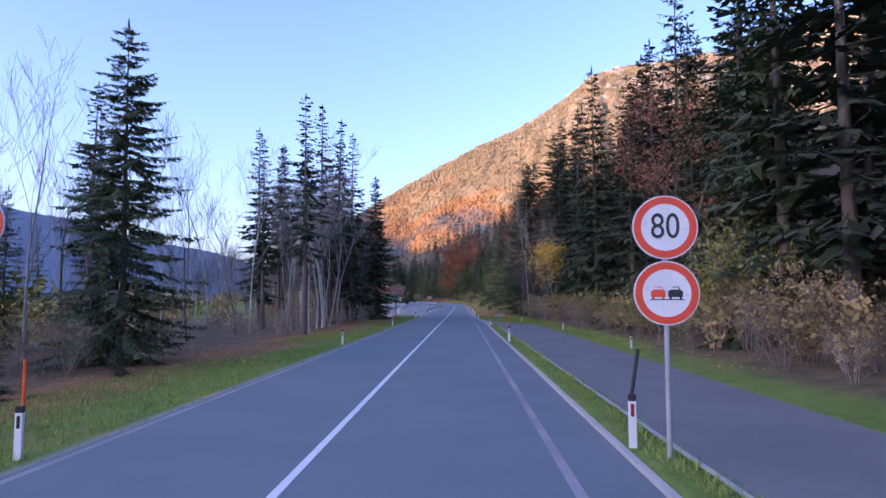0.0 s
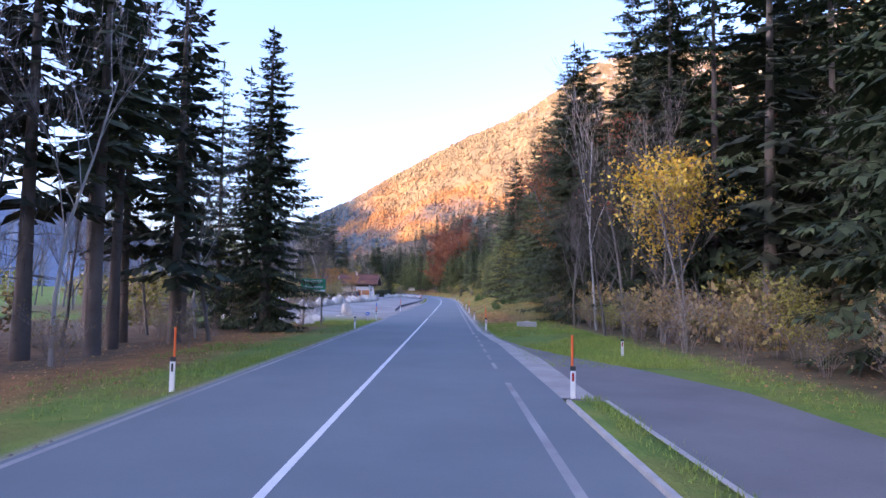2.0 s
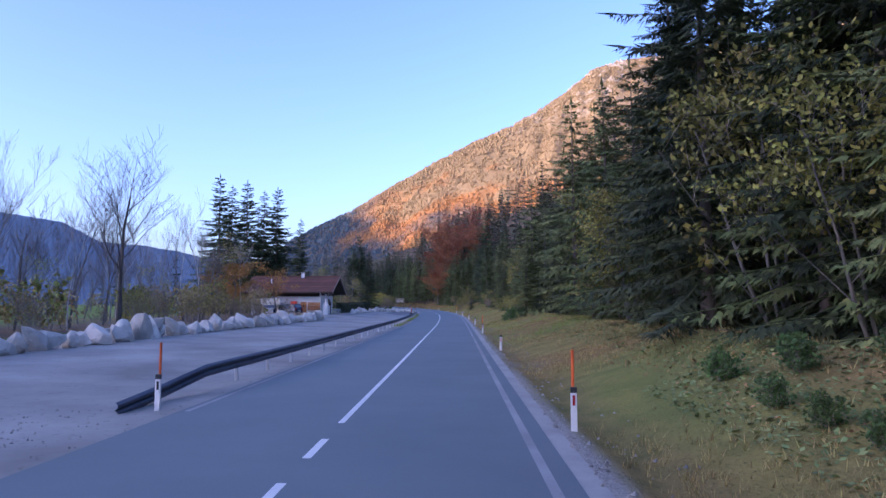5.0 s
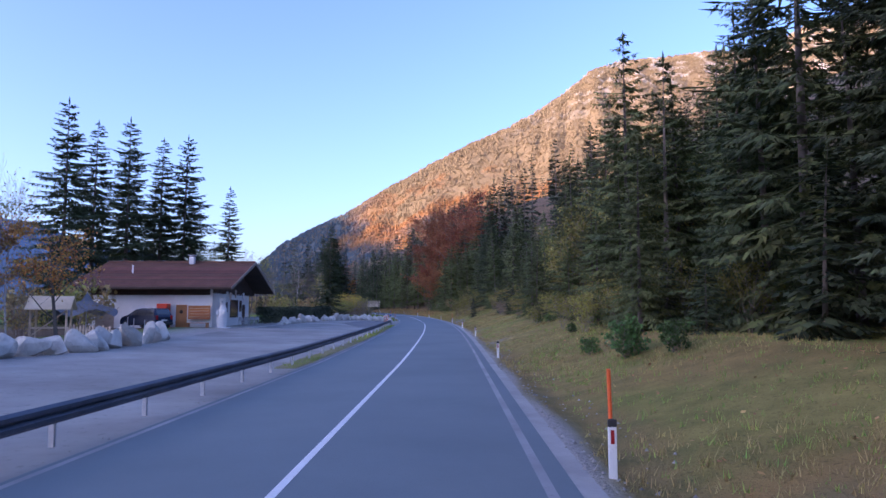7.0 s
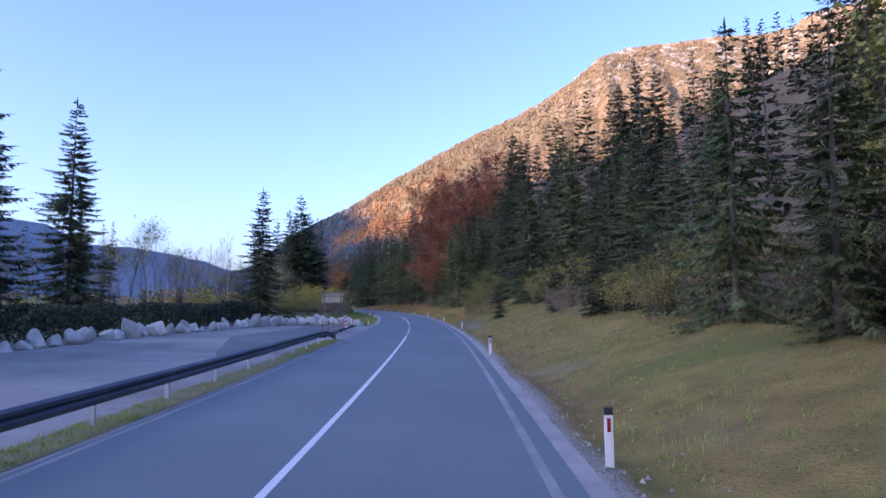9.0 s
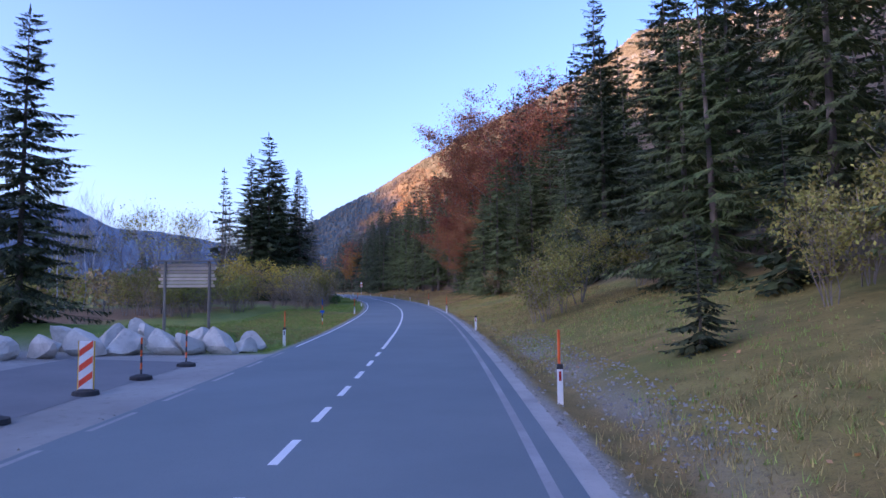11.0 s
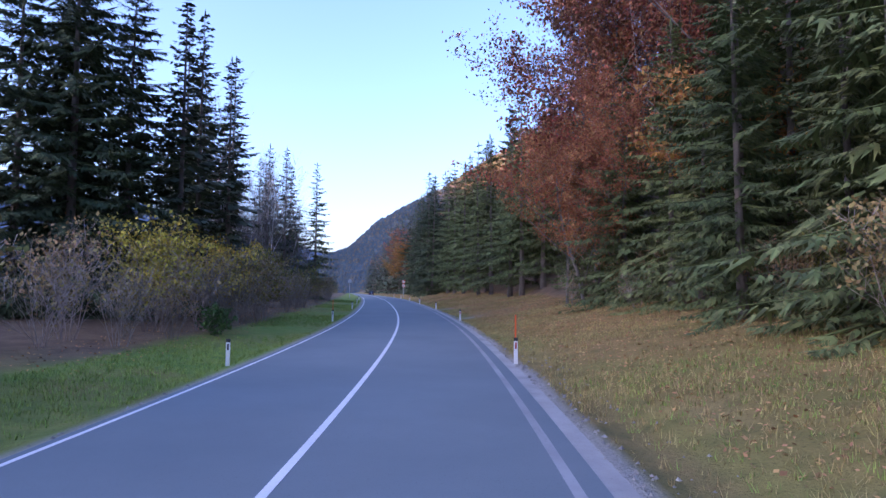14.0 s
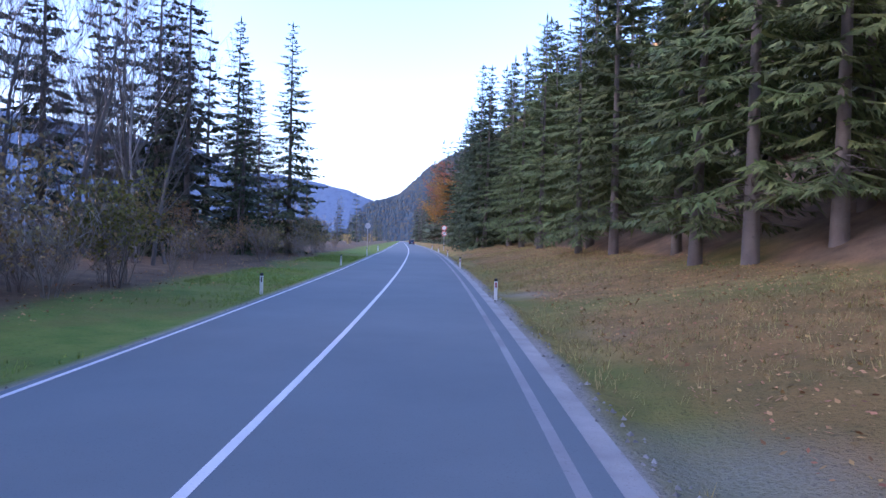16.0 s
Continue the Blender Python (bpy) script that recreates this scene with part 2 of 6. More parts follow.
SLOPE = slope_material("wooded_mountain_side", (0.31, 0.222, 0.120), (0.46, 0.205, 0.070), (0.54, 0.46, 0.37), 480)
# Dark copy of the slope colours, with shade put into the base colour.
SHADE_SLOPE = slope_material("shade_toned_ridge", (0.045, 0.060, 0.050), (0.085, 0.075, 0.055), (0.35, 0.34, 0.32), 600)
HAZE_RIDGE = slope_material("haze_blue_ridge", (0.085, 0.115, 0.140), (0.100, 0.115, 0.130), (0.35, 0.34, 0.32), 900)
# far ridge, a plain backdrop of distance: haze painted as blue colour and glow
HAZE_RIDGE.node_tree.nodes["Principled BSDF"].inputs["Emission Color"].default_value = (0.20, 0.34, 0.80, 1)
HAZE_RIDGE.node_tree.nodes["Principled BSDF"].inputs["Emission Strength"].default_value = 0.05

# ---- the road's line: heading in degrees to the left and height, by metres along it ----
TURNS = [(-3000, 0), (150, 0), (180, 0.02), (205, 0.83), (230, 2.2), (246, 3.3), (263, 4.6), (280, 5.79), (298, 7.63), (315, 9.73), (332, 11.78), (347, 13.66), (365, 15.13), (390, 16.18), (425, 17.06), (470, 17.89), (900, 18.09), (4000, 18.09)]
RISES = [(0, 0), (46, -0.083), (92, -0.195), (138, -0.23), (184, -0.193), (230, 0.209), (276, 0.398), (322, 0.797), (368, 1.221), (414, 1.633), (470, 1.85), (900, 2)]
LINE_S = np.arange(-3000, 4000.1, 1.0)
LINE_H = np.radians(np.interp(LINE_S, *zip(*TURNS)))
LINE_X, LINE_Y = np.cumsum(-np.sin(LINE_H)), np.cumsum(np.cos(LINE_H))
LINE_X, LINE_Y = LINE_X - LINE_X[3000], LINE_Y - LINE_Y[3000]


def rise(s):
    return np.interp(s, *zip(*RISES))


def heading(s):
    return float(np.interp(s, LINE_S, LINE_H))


def at(s, u):
    """World x, y of the place s metres along the road and u metres to its right (arrays too)."""
    h = np.interp(s, LINE_S, LINE_H)
    near = np.clip(u, -70, 70)
    far = u - near
    return (np.interp(s, LINE_S, LINE_X) + near * np.cos(h) + far * math.cos(0.15),
            np.interp(s, LINE_S, LINE_Y) + near * np.sin(h) + far * math.sin(0.15))


def step(a, b, x):
    k = np.clip((x - a) / (b - a), 0, 1)
    return k * k * (3 - 2 * k)


def bumps(s, u, size, seed):
    """Cheap smooth waviness from a few sines."""
    r = np.random.RandomState(seed)
    total = 0
    for _ in range(5):
        a, b, c = r.uniform(-1, 1), r.uniform(-1, 1), r.uniform(0, 6.3)
        total = total + np.sin((a * s + b * u) * 2.2 / size + c)
    return total / 5


def verge_edge(s):
    """How far the tarmac reaches to the right."""
    return np.interp(s, (60, 75, 78, 83, 86), (4.42, 4.2, 4.0, 3.82, 3.68))


def slip_edge(s):
    """Outer edge of the slip road where it joins."""
    return np.interp(s, (-60, 61, 65.6, 69.8, 74.2, 78.8, 84), (9.25, 9.0, 7.8, 6.3, 5.15, 4.55, 4.0))


def ground_z(s, u):
    """Height of the ground beside the road."""
    s, u = np.asarray(s, float), np.asarray(u, float)
    e = np.maximum(-u - 3.62, 0)
    lot = step(101, 107, s) * (1 - step(263, 268, s))
    verge = -0.03 - 0.10 * np.minimum(e, 1) - 0.012 * np.clip(e - 1, 0, 8) + 0.10 * bumps(s, u, 7, 3) * step(1, 4, e)
    slope = 0.030 + 0.008 * step(150, 205, s)
    yard = -0.02 + slope * np.clip(e - 1.2, 0, 40) * (1 - step(14, 22, e)) + step(14, 22, e) * slope * 12
    meadow = -0.03 - 0.12 * np.minimum(e, 1) + 0.05 * np.clip(e - 1, 0, 12) + 0.55 * step(2.6, 4.2, e) * step(262, 266, s) * (1 - step(270, 275, s)) + 0.05 * bumps(s, u, 5, 9) * step(1, 3, e)
    left = verge * (1 - step(262, 270, s)) + meadow * step(262, 270, s)
    left = left * (1 - lot) + yard * lot
    f = np.maximum(u - verge_edge(s), 0)
    slip = 1 - step(66, 84, s)
    low = -0.02 + 0.10 * np.clip(f - 5.0, 0, 3)
    grade = 0.04 + 0.125 * step(93, 106, s) + 0.04 * step(225, 270, s) + 0.10 * step(222, 242, s) * (1 - step(280, 300, s))
    bank = -0.02 - 0.10 * step(0.4, 1.2, f) + grade * np.clip(f - 1.2, 0, 8) + 0.10 * bumps(s, u, 4, 5) * step(1, 3, f) + 0.07 * bumps(s, u, 1.3, 15) * step(0.6, 2, f)
    bank = bank + 0.15 * step(98, 112, s) * (1 - step(222, 242, s)) * (np.clip(f - 1.2, 0, 4.8) - np.clip(f - 6.0, 0, 3.2))
    right = low * slip + bank * (1 - slip)
    hill = 0.5 * np.clip(f - 9.2, 0, 22) + 0.85 * np.clip(f - 31.2, 0, 40) + 0.25 * np.clip(f - 71, 0, 160)
    right = right + hill * (0.75 + 0.25 * step(60, 240, s)) * (1 + 0.12 * bumps(s, u, 25, 8))
    base = np.where(u < 0, left, right)
    paved = (u > 3.6) & (u < slip_edge(s) - 0.05) & (s < 83)
    base = np.where(paved, -0.09, base)
    base = np.where((s < 59.3) & (u > 4.49) & (u < 5.19), 0.055, base)
    base = np.where((u > -3.58) & (u < 3.62), -0.08, base)
    return base + rise(s)


def spot(s, u, dz=0.0):
    x, y = at(s, u)
    return Vector((float(x), float(y), float(ground_z(s, u)) + dz))


def stand(s, u, turn=0.0, scale=1.0, dz=0.0, lean=0.0):
    """The pose of a thing on the ground beside the road; turn in degrees from the road's direction."""
    p = spot(s, u, dz)
    return pose(p.x, p.y, p.z, lean, 0, math.degrees(heading(s)) + turn) @ Matrix.Diagonal((scale, scale, scale, 1))


# ---- building helpers ----
def mesh(name, verts, faces, materials, index=None, smooth=False):
    me = bpy.data.meshes.new(name)
    me.from_pydata([tuple(v) for v in verts], [], [tuple(int(i) for i in f) for f in faces])
    for m in materials if isinstance(materials, (list, tuple)) else [materials]:
        me.materials.append(m)
    if index is not None:
        me.polygons.foreach_set("material_index", np.asarray(index, dtype=np.int32))
    if smooth:
        me.polygons.foreach_set("use_smooth", np.ones(len(me.polygons), dtype=bool))
    me.update()
    return me


def part(name, bm, material, parent=None, label="", smooth=False):
    """Links a bmesh (or a mesh) as one object under a thing or a part."""
    if isinstance(bm, bmesh.types.BMesh):
        me = bpy.data.meshes.new(name)
        bm.to_mesh(me)
        bm.free()
        me.materials.append(material)
        if smooth:
            me.polygons.foreach_set("use_smooth", np.ones(len(me.polygons), dtype=bool))
    else:
        me = bm
    ob = new(name, me)
    ob.parent = parent
    return tagged(ob, label)


def thing(name, label, category, group="", kind="", m=None):
    ob = new(name)
    ob.empty_display_size = 0.3
    if m is not None:
        ob.matrix_basis = m
    return tagged(ob, label, category, group, kind)


def box(x0, x1, y0, y1, z0, z1, bevel=0.0, bm=None, m=None):
    b = bmesh.new() if bm is None else bm
    made = bmesh.ops.create_cube(b, size=1)["verts"]
    for v in made:
        v.co = Vector((x0 + (v.co.x + 0.5) * (x1 - x0), y0 + (v.co.y + 0.5) * (y1 - y0), z0 + (v.co.z + 0.5) * (z1 - z0)))
    if bevel:
        edges = list({e for v in made for e in v.link_edges})
        res = bmesh.ops.bevel(b, geom=edges, offset=bevel, segments=1, affect="EDGES")
        made = list({v for f in res["faces"] for v in f.verts} | {v for v in made if v.is_valid})
    if m is not None:
        for v in made:
            v.co = m @ v.co
    return b


def tube(p, q, r0, r1=None, sides=10, bm=None, caps=True):
    b = bmesh.new() if bm is None else bm
    p, q = Vector(p), Vector(q)
    made = bmesh.ops.create_cone(b, cap_ends=caps, segments=sides, radius1=r0, radius2=r0 if r1 is None else r1, depth=(q - p).length)["verts"]
    turn = (q - p).to_track_quat("Z", "Y").to_matrix().to_4x4()
    bmesh.ops.transform(b, matrix=Matrix.Translation((p + q) / 2) @ turn, verts=made)
    return b


def prism(outline, x0, x1, axis="x", bevel=0.0, bm=None):
    """A solid from an outline of (a, b) pairs, drawn out along x (a, b = y, z), y (x, z) or z (x, y)."""
    b = bmesh.new() if bm is None else bm
    put = {"x": lambda d, a, c: (d, a, c), "y": lambda d, a, c: (a, d, c), "z": lambda d, a, c: (a, c, d)}[axis]
    f0 = [b.verts.new(put(x0, a, c)) for a, c in outline]
    f1 = [b.verts.new(put(x1, a, c)) for a, c in outline]
    faces = [b.faces.new(f0), b.faces.new(f1)]
    n = len(outline)
    for i in range(n):
        faces.append(b.faces.new((f0[i], f0[(i + 1) % n], f1[(i + 1) % n], f1[i])))
    bmesh.ops.recalc_face_normals(b, faces=faces)
    if bevel:
        bmesh.ops.bevel(b, geom=list({e for f in faces for e in f.edges}), offset=bevel, segments=1, affect="EDGES")
    return b


def lettering(text, size, depth=0.006):
    """A mesh of standing letters, centred, facing -y."""
    cu = bpy.data.curves.new("letters", "FONT")
    cu.body, cu.size, cu.extrude, cu.align_x, cu.align_y = text, size, depth / 2, "CENTER", "CENTER"
    ob = bpy.data.objects.new("letters", cu)
    scene.collection.objects.link(ob)
    me = bpy.data.meshes.new_from_object(ob.evaluated_get(bpy.context.evaluated_depsgraph_get()))
    bpy.data.objects.remove(ob)
    bpy.data.curves.remove(cu)
    me.transform(pose(0, 0, 0, 90))
    return me


def ribbon(name, s0, s1, ua, ub, dz, material, width_steps=2, step_s=2.0, thick=0.0, edge=0.0, label="", category="", kind="structure", parent=None, seed=1):
    """A strip along the road between the offsets ua and ub; edge: how ragged its outer border is."""
    ss = np.arange(s0, s1 + 0.01, step_s)
    r = np.random.RandomState(seed)
    verts, faces = [], []
    rag = np.cumsum(r.uniform(-1, 1, len(ss)))
    rag = edge * (r.uniform(-1, 1, len(ss)) * 0.6 + bumps(ss, ss * 0, 6, seed))
    for i, s in enumerate(ss):
        for k in range(width_steps):
            w = k / (width_steps - 1)
            b = ub(s) if callable(ub) else ub
            a = ua(s) if callable(ua) else ua
            u = a + (b - a) * w + rag[i] * w
            x, y = at(s, u)
            verts.append((x, y, dz(s, u) if callable(dz) else rise(s) + dz))
    n = width_steps
    for i in range(len(ss) - 1):
        for k in range(n - 1):
            a = i * n + k
            faces.append((a, a + 1, a + n + 1, a + n))
    if thick:
        m0 = len(verts)
        verts += [(x, y, z - thick) for x, y, z in verts]
        for i in range(len(ss) - 1):
            for k in (0, n - 1):
                a = i * n + k
                faces.append((a, a + n, m0 + a + n, m0 + a))
        for a0 in (0, (len(ss) - 1) * n):
            for k in range(n - 1):
                faces.append((a0 + k, a0 + k + 1, m0 + a0 + k + 1, m0 + a0 + k))
    ob = new(name, mesh(name, verts, faces, material))
    ob.parent = parent
    return tagged(ob, label, category, "", kind)

# ---- ground, road and markings ----
rows = np.concatenate([[-3000, -1500, -700, -300, -120], np.arange(-60, 430, 1.0), np.arange(430, 480, 2.0), np.arange(480, 900, 15.0), [900, 1100, 1400, 2000, 3000, 3900]])
side = np.concatenate([np.arange(0.15, 8, 0.45), np.arange(8, 30, 1.2), np.arange(30, 75, 4.5), [80, 110, 150, 220, 320, 500, 900, 1600, 2600]])
cols = np.concatenate([-(3.5 + side)[::-1], [-3.55, 0, 3.6], [3.7, 3.9, 4.15, 4.4, 4.485, 4.5, 4.7, 4.95, 5.18, 5.2, 5.4], 5.5 + side])
gs, gu = np.meshgrid(rows, cols, indexing="ij")
gx, gy = at(gs, gu)
gz = ground_z(gs, gu)
n = len(cols)
idx = np.arange(len(rows) * n).reshape(len(rows), n)
quads = np.stack([idx[:-1, :-1], idx[:-1, 1:], idx[1:, 1:], idx[1:, :-1]], -1).reshape(-1, 4)
land = mesh("ground", np.stack([gx, gy, gz], -1).reshape(-1, 3), quads, GROUND, smooth=True)
e, f = -gu - 3.62, gu - verge_edge(gs)
lot = step(101, 107, gs) * (1 - step(263, 268, gs))
patch = bumps(gs, gu, 3, 21)
gravel = np.where(gu > 0, (1 - step(0.35, 0.7, f + 0.25 * patch)) * step(78, 84, gs), (1 - step(0.12, 0.4, e + 0.15 * patch)))
gravel = np.maximum(gravel, np.where(gu < 0, lot * (1 - step(13, 18, e + patch)) * step(0.6, 1.1, e), 0))
gravel = np.maximum(gravel, np.where(gu > 0, 0.55 * step(0.35, 0.75, patch) * step(85, 95, gs) * (1 - step(1.8, 3.2, f)), 0))
wood_left = step(2.4, 4.2, e + 0.8 * patch) * (1 - step(92, 100, gs)) + step(11.5, 13.5, e + patch) * step(270, 280, gs) * (1 - step(300, 320, gs)) + step(4.2, 5.6, e + patch) * step(312, 326, gs)
wood_foot = np.interp(gs, (60, 84, 100, 112), (5.7, 5.9, 6.4, 8.9))
bare = 0.9 * step(0, 1.2, f - wood_foot + 0.5 * patch) + 0.95 * step(90, 97, gs) * step(-0.5, 0.1, patch) * (1 - step(106, 124, gs)) * step(0.9, 2.0, f) * (1 - 0.7 * step(2.4, 3.6, f)) + 0.55 * step(84, 92, gs) * step(0.0, 0.4, patch + 0.1) * (1 - step(150, 210, gs)) * step(0.5, 1.2, f) + 0.28 * step(0.15, 0.5, bumps(gs, gu, 5, 77)) * step(150, 170, gs) * (1 - step(290, 310, gs)) * step(0.6, 1.6, f) + 0.62 * step(295, 340, gs) * step(-0.6, 0.0, patch) * step(1.0, 2.6, f)
soil = step(92, 100, gs) * (1 - step(318, 334, gs)) * step(0.35, 0.7, f + 0.25 * patch) * (1 - step(1.3, 2.1, f + 0.5 * patch)) * step(-0.75, -0.1, bumps(gs, gu, 3.5, 19))
bare = np.maximum(bare, 0.6 * soil)
gravel = np.maximum(gravel, np.where(gu > 0, 0.55 * step(246, 253, gs) * (1 - step(268, 276, gs)) * step(1.2, 1.6, f + 0.3 * patch) * (1 - step(1.9, 2.5, f + 0.5 * patch)) * step(-0.5, 0.2, bumps(gs, gu, 1.6, 12)), 0))
litter = np.where(gu < 0, np.maximum(wood_left, lot * step(17, 20, e)) * (1 - step(28, 48, e + 6 * bumps(gs, gu, 14, 55))), bare * (1 - 0.5 * step(60, 100, f)))
dry = np.where(gu > 0, step(90, 112, gs) * (0.95 - 0.4 * step(0.2, 0.7, bumps(gs, gu, 9, 30))), 0.35 * step(0.1, 0.6, bumps(gs, gu, 6, 31)) + 0.3 * step(268, 280, gs) * (1 - step(300, 312, gs)))
# Dry share drops under the woods, which picks the shade-darkened floor.
dry = np.where(gu > 0, dry * (1 - step(8.6, 10.4, f + 0.8 * patch)) * (1 - 0.4 * soil), np.maximum(dry, (1 - step(96, 102, gs)) * step(2.4, 3.2, e) * (1 - step(5.0, 7.5, e + patch))))
zone = land.color_attributes.new("zone", "FLOAT_COLOR", "POINT")
rgba = np.stack([np.clip(gravel, 0, 1), np.clip(litter, 0, 1), np.clip(dry, 0, 1), np.ones_like(gs)], -1)
zone.data.foreach_set("color", rgba.astype(np.float32).ravel())
tagged(new("ground", land), "grassy valley floor rising into a wooded hillside", "ground", kind="structure")

ribbon("road", -60, 900, -3.62, lambda s: float(verge_edge(s)) - (0.02 if s < 60 else 0.0), 0.0, ASPHALT, 4, 2.0, 0.12, 0.0, "two-lane grey asphalt country road curving gently", "road")
ribbon("slip_road", -60, 84, lambda s: 4.3 if s > 59.6 else 5.2, lambda s: float(slip_edge(s)), -0.012, OLD_ASPHALT, 4, 1.0, 0.1, 0.0, "grey asphalt slip road beside the main road", "road")
ribbon("road_wedge", 59.6, 84, lambda s: float(verge_edge(s)) - 0.02, lambda s: float(np.interp(s, (59.6, 69, 73.3, 79, 84), (5.16, 5.18, 4.85, 4.4, 4.0))), 0.008, SHOULDER, 4, 0.8, 0.0, 0.03, "pale wedge of worn asphalt where the roads join", "road")
ribbon("gravel_shoulder", 78, 900, lambda s: float(verge_edge(s)) - 0.03, lambda s: float(np.interp(s, (78, 86), (4.5, 4.08))), lambda s, u: rise(s) - 0.012 - 0.03 * (u - 3.7), SHOULDER, 4, 0.7, 0.0, 0.10, "pale compacted gravel shoulder beside the asphalt", "shoulder")
LEVEL = 0.004
ribbon("road_marking", 7.0, 106.8, -0.06, 0.06, LEVEL, MARKING, 2, 2.0, 0, 0, "solid white centre line on the asphalt", "road marking")
ribbon("road_marking", 124.7, 243.4, -0.06, 0.06, LEVEL, MARKING, 2, 2.0, 0, 0, "solid white centre line on the asphalt", "road marking")
ribbon("road_marking", 266.2, 900, -0.06, 0.06, LEVEL, MARKING, 2, 2.0, 0, 0, "solid white centre line on the asphalt", "road marking")
for s0 in [108.3 + 2.71 * k for k in range(6)] + [244.85 + 2.67 * k for k in range(8)]:
    ribbon("road_marking", s0, s0 + 1.38, -0.065, 0.065, LEVEL, MARKING, 2, 0.46, 0, 0, "short white dash of the centre line", "road marking")
ribbon("road_marking", -60, 62, 3.39, 3.53, LEVEL, FADED, 2, 2.0, 0, 0, "faded white edge line", "road marking")
for k in range(6):
    ribbon("road_marking", 65.1 + 2.76 * k, 66.7 + 2.76 * k, 3.33, 3.45, LEVEL, FADED, 2, 0.4, 0, 0, "faded dash of the edge line", "road marking")
ribbon("road_marking", 82, 900, 3.26, 3.40, LEVEL, FADED, 2, 2.0, 0, 0, "faded white edge line", "road marking")
ribbon("road_marking", -60, 103, -3.50, -3.38, LEVEL, FADED, 2, 2.0, 0, 0, "thin white edge line", "road marking")
ribbon("road_marking", 126, 236, -3.50, -3.38, LEVEL, FADED, 2, 2.0, 0, 0, "thin white edge line", "road marking")
for k in range(10):
    ribbon("road_marking", 238.1 + 2.83 * k, 239.85 + 2.83 * k, -3.48, -3.37, LEVEL, FADED, 2, 0.4, 0, 0, "worn dash of the edge line", "road marking")
ribbon("road_marking", 267.5, 900, -3.48, -3.39, LEVEL, MARKING, 2, 2.0, 0, 0, "white edge line of the road", "road marking")
ribbon("kerb", -60, 59.6, 4.40, 4.49, 0.075, CONCRETE, 2, 1.0, 0.2, 0.0, "low pale concrete kerb of the grass island", "kerb")
ribbon("kerb", -60, 59.4, 5.18, 5.26, 0.075, CONCRETE, 2, 1.0, 0.2, 0.0, "low pale concrete kerb of the grass island", "kerb")
lift = lambda s, u: float(ground_z(s, u)) + 0.02
ribbon("forecourt", 103.2, 265, -3.6, lambda s: float(np.interp(s, (103.2, 104.5, 106.4, 108, 112, 124, 150, 192, 205, 240, 254, 258, 262, 265), (-3.75, -4.2, -5.8, -7.6, -11, -14.8, -15.2, -14.2, -15.6, -14.2, -12.8, -11.6, -8.8, -4.6))), lift, FORECOURT, 14, 0.8, 0.0, 0.25, "worn pale asphalt forecourt beside the road", "parking area")
ribbon("forecourt_patch", 226, 262, -5.25, lambda s: float(np.interp(s, (226, 240, 262), (-7.0, -10.5, -9.0))), lambda s, u: lift(s, u) + 0.006, OLD_ASPHALT, 6, 1.5, 0.0, 0.1, "darker asphalt patch in the forecourt", "parking area")
ribbon("verge_strip", 181, 239, -3.72, -4.55, lambda s, u: lift(s, u) + 0.012, THIN_TURF, 4, 1.0, 0.0, 0.2, "narrow grassy gravel strip under the guard rail", "verge")


# ---- mountains round the valley ----
def ridge_mesh(name, crest, foot_near, foot_far, material, seed, rough, label, tall=46, near=1.0):
    """A ridge under a crest line of (x, y, z); its sides run down by the offsets to the two feet."""
    c = np.array(crest, float)
    if near != 1:
        hub = np.array((2.15, 90.0, 2.0))
        c = hub + near * (c - hub)
    along = np.concatenate([[0], np.cumsum(np.hypot(*np.diff(c[:, :2], axis=0).T))])
    a = np.linspace(0, along[-1], 170)
    p = np.stack([np.interp(a, along, c[:, k]) for k in range(3)], -1)
    w = np.concatenate([np.linspace(-1, 0, tall), np.linspace(0, 1, 14)[1:]])
    verts = []
    for i in range(len(a)):
        for k in w:
            foot = np.array(foot_near if k < 0 else foot_far)
            q = abs(k)
            hz = p[i, 2] * (1 - q) ** (1.0 if k < 0 else 0.8)
            x, y = p[i, 0] + foot[0] * q * p[i, 2], p[i, 1] + foot[1] * q * p[i, 2]
            v = Vector((x * 0.004, y * 0.004, seed)) / near
            gully = abs(noise.noise(Vector((a[i] * 0.011 / near, q * 0.7, seed)))) - 0.25
            hz += rough * (gully * 1.2 * (4 * q * (1 - q)) + 0.5 * noise.fractal(v * 3, 1.0, 2.0, 4) * min(1, 6 * q) * (1 - q) + 0.10 * noise.noise(v * 22))
            verts.append((x, y, hz - 4))
    m = len(w)
    idx = np.arange(len(a) * m).reshape(len(a), m)
    quads = np.stack([idx[:-1, :-1], idx[:-1, 1:], idx[1:, 1:], idx[1:, :-1]], -1).reshape(-1, 4)
    ob = tagged(new(name, mesh(name, verts, quads, material, smooth=True)), label, "mountain", kind="structure")
    return np.array(verts).reshape(len(a), m, 3), ob


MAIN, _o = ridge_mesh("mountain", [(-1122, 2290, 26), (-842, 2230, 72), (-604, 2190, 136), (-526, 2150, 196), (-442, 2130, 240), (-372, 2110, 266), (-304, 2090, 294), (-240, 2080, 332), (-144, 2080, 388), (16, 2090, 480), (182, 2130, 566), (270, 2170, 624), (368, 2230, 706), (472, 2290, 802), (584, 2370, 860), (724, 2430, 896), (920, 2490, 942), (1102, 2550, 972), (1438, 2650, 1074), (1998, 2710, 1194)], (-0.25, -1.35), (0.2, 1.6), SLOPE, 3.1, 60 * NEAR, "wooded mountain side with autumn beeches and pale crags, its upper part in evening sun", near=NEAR)
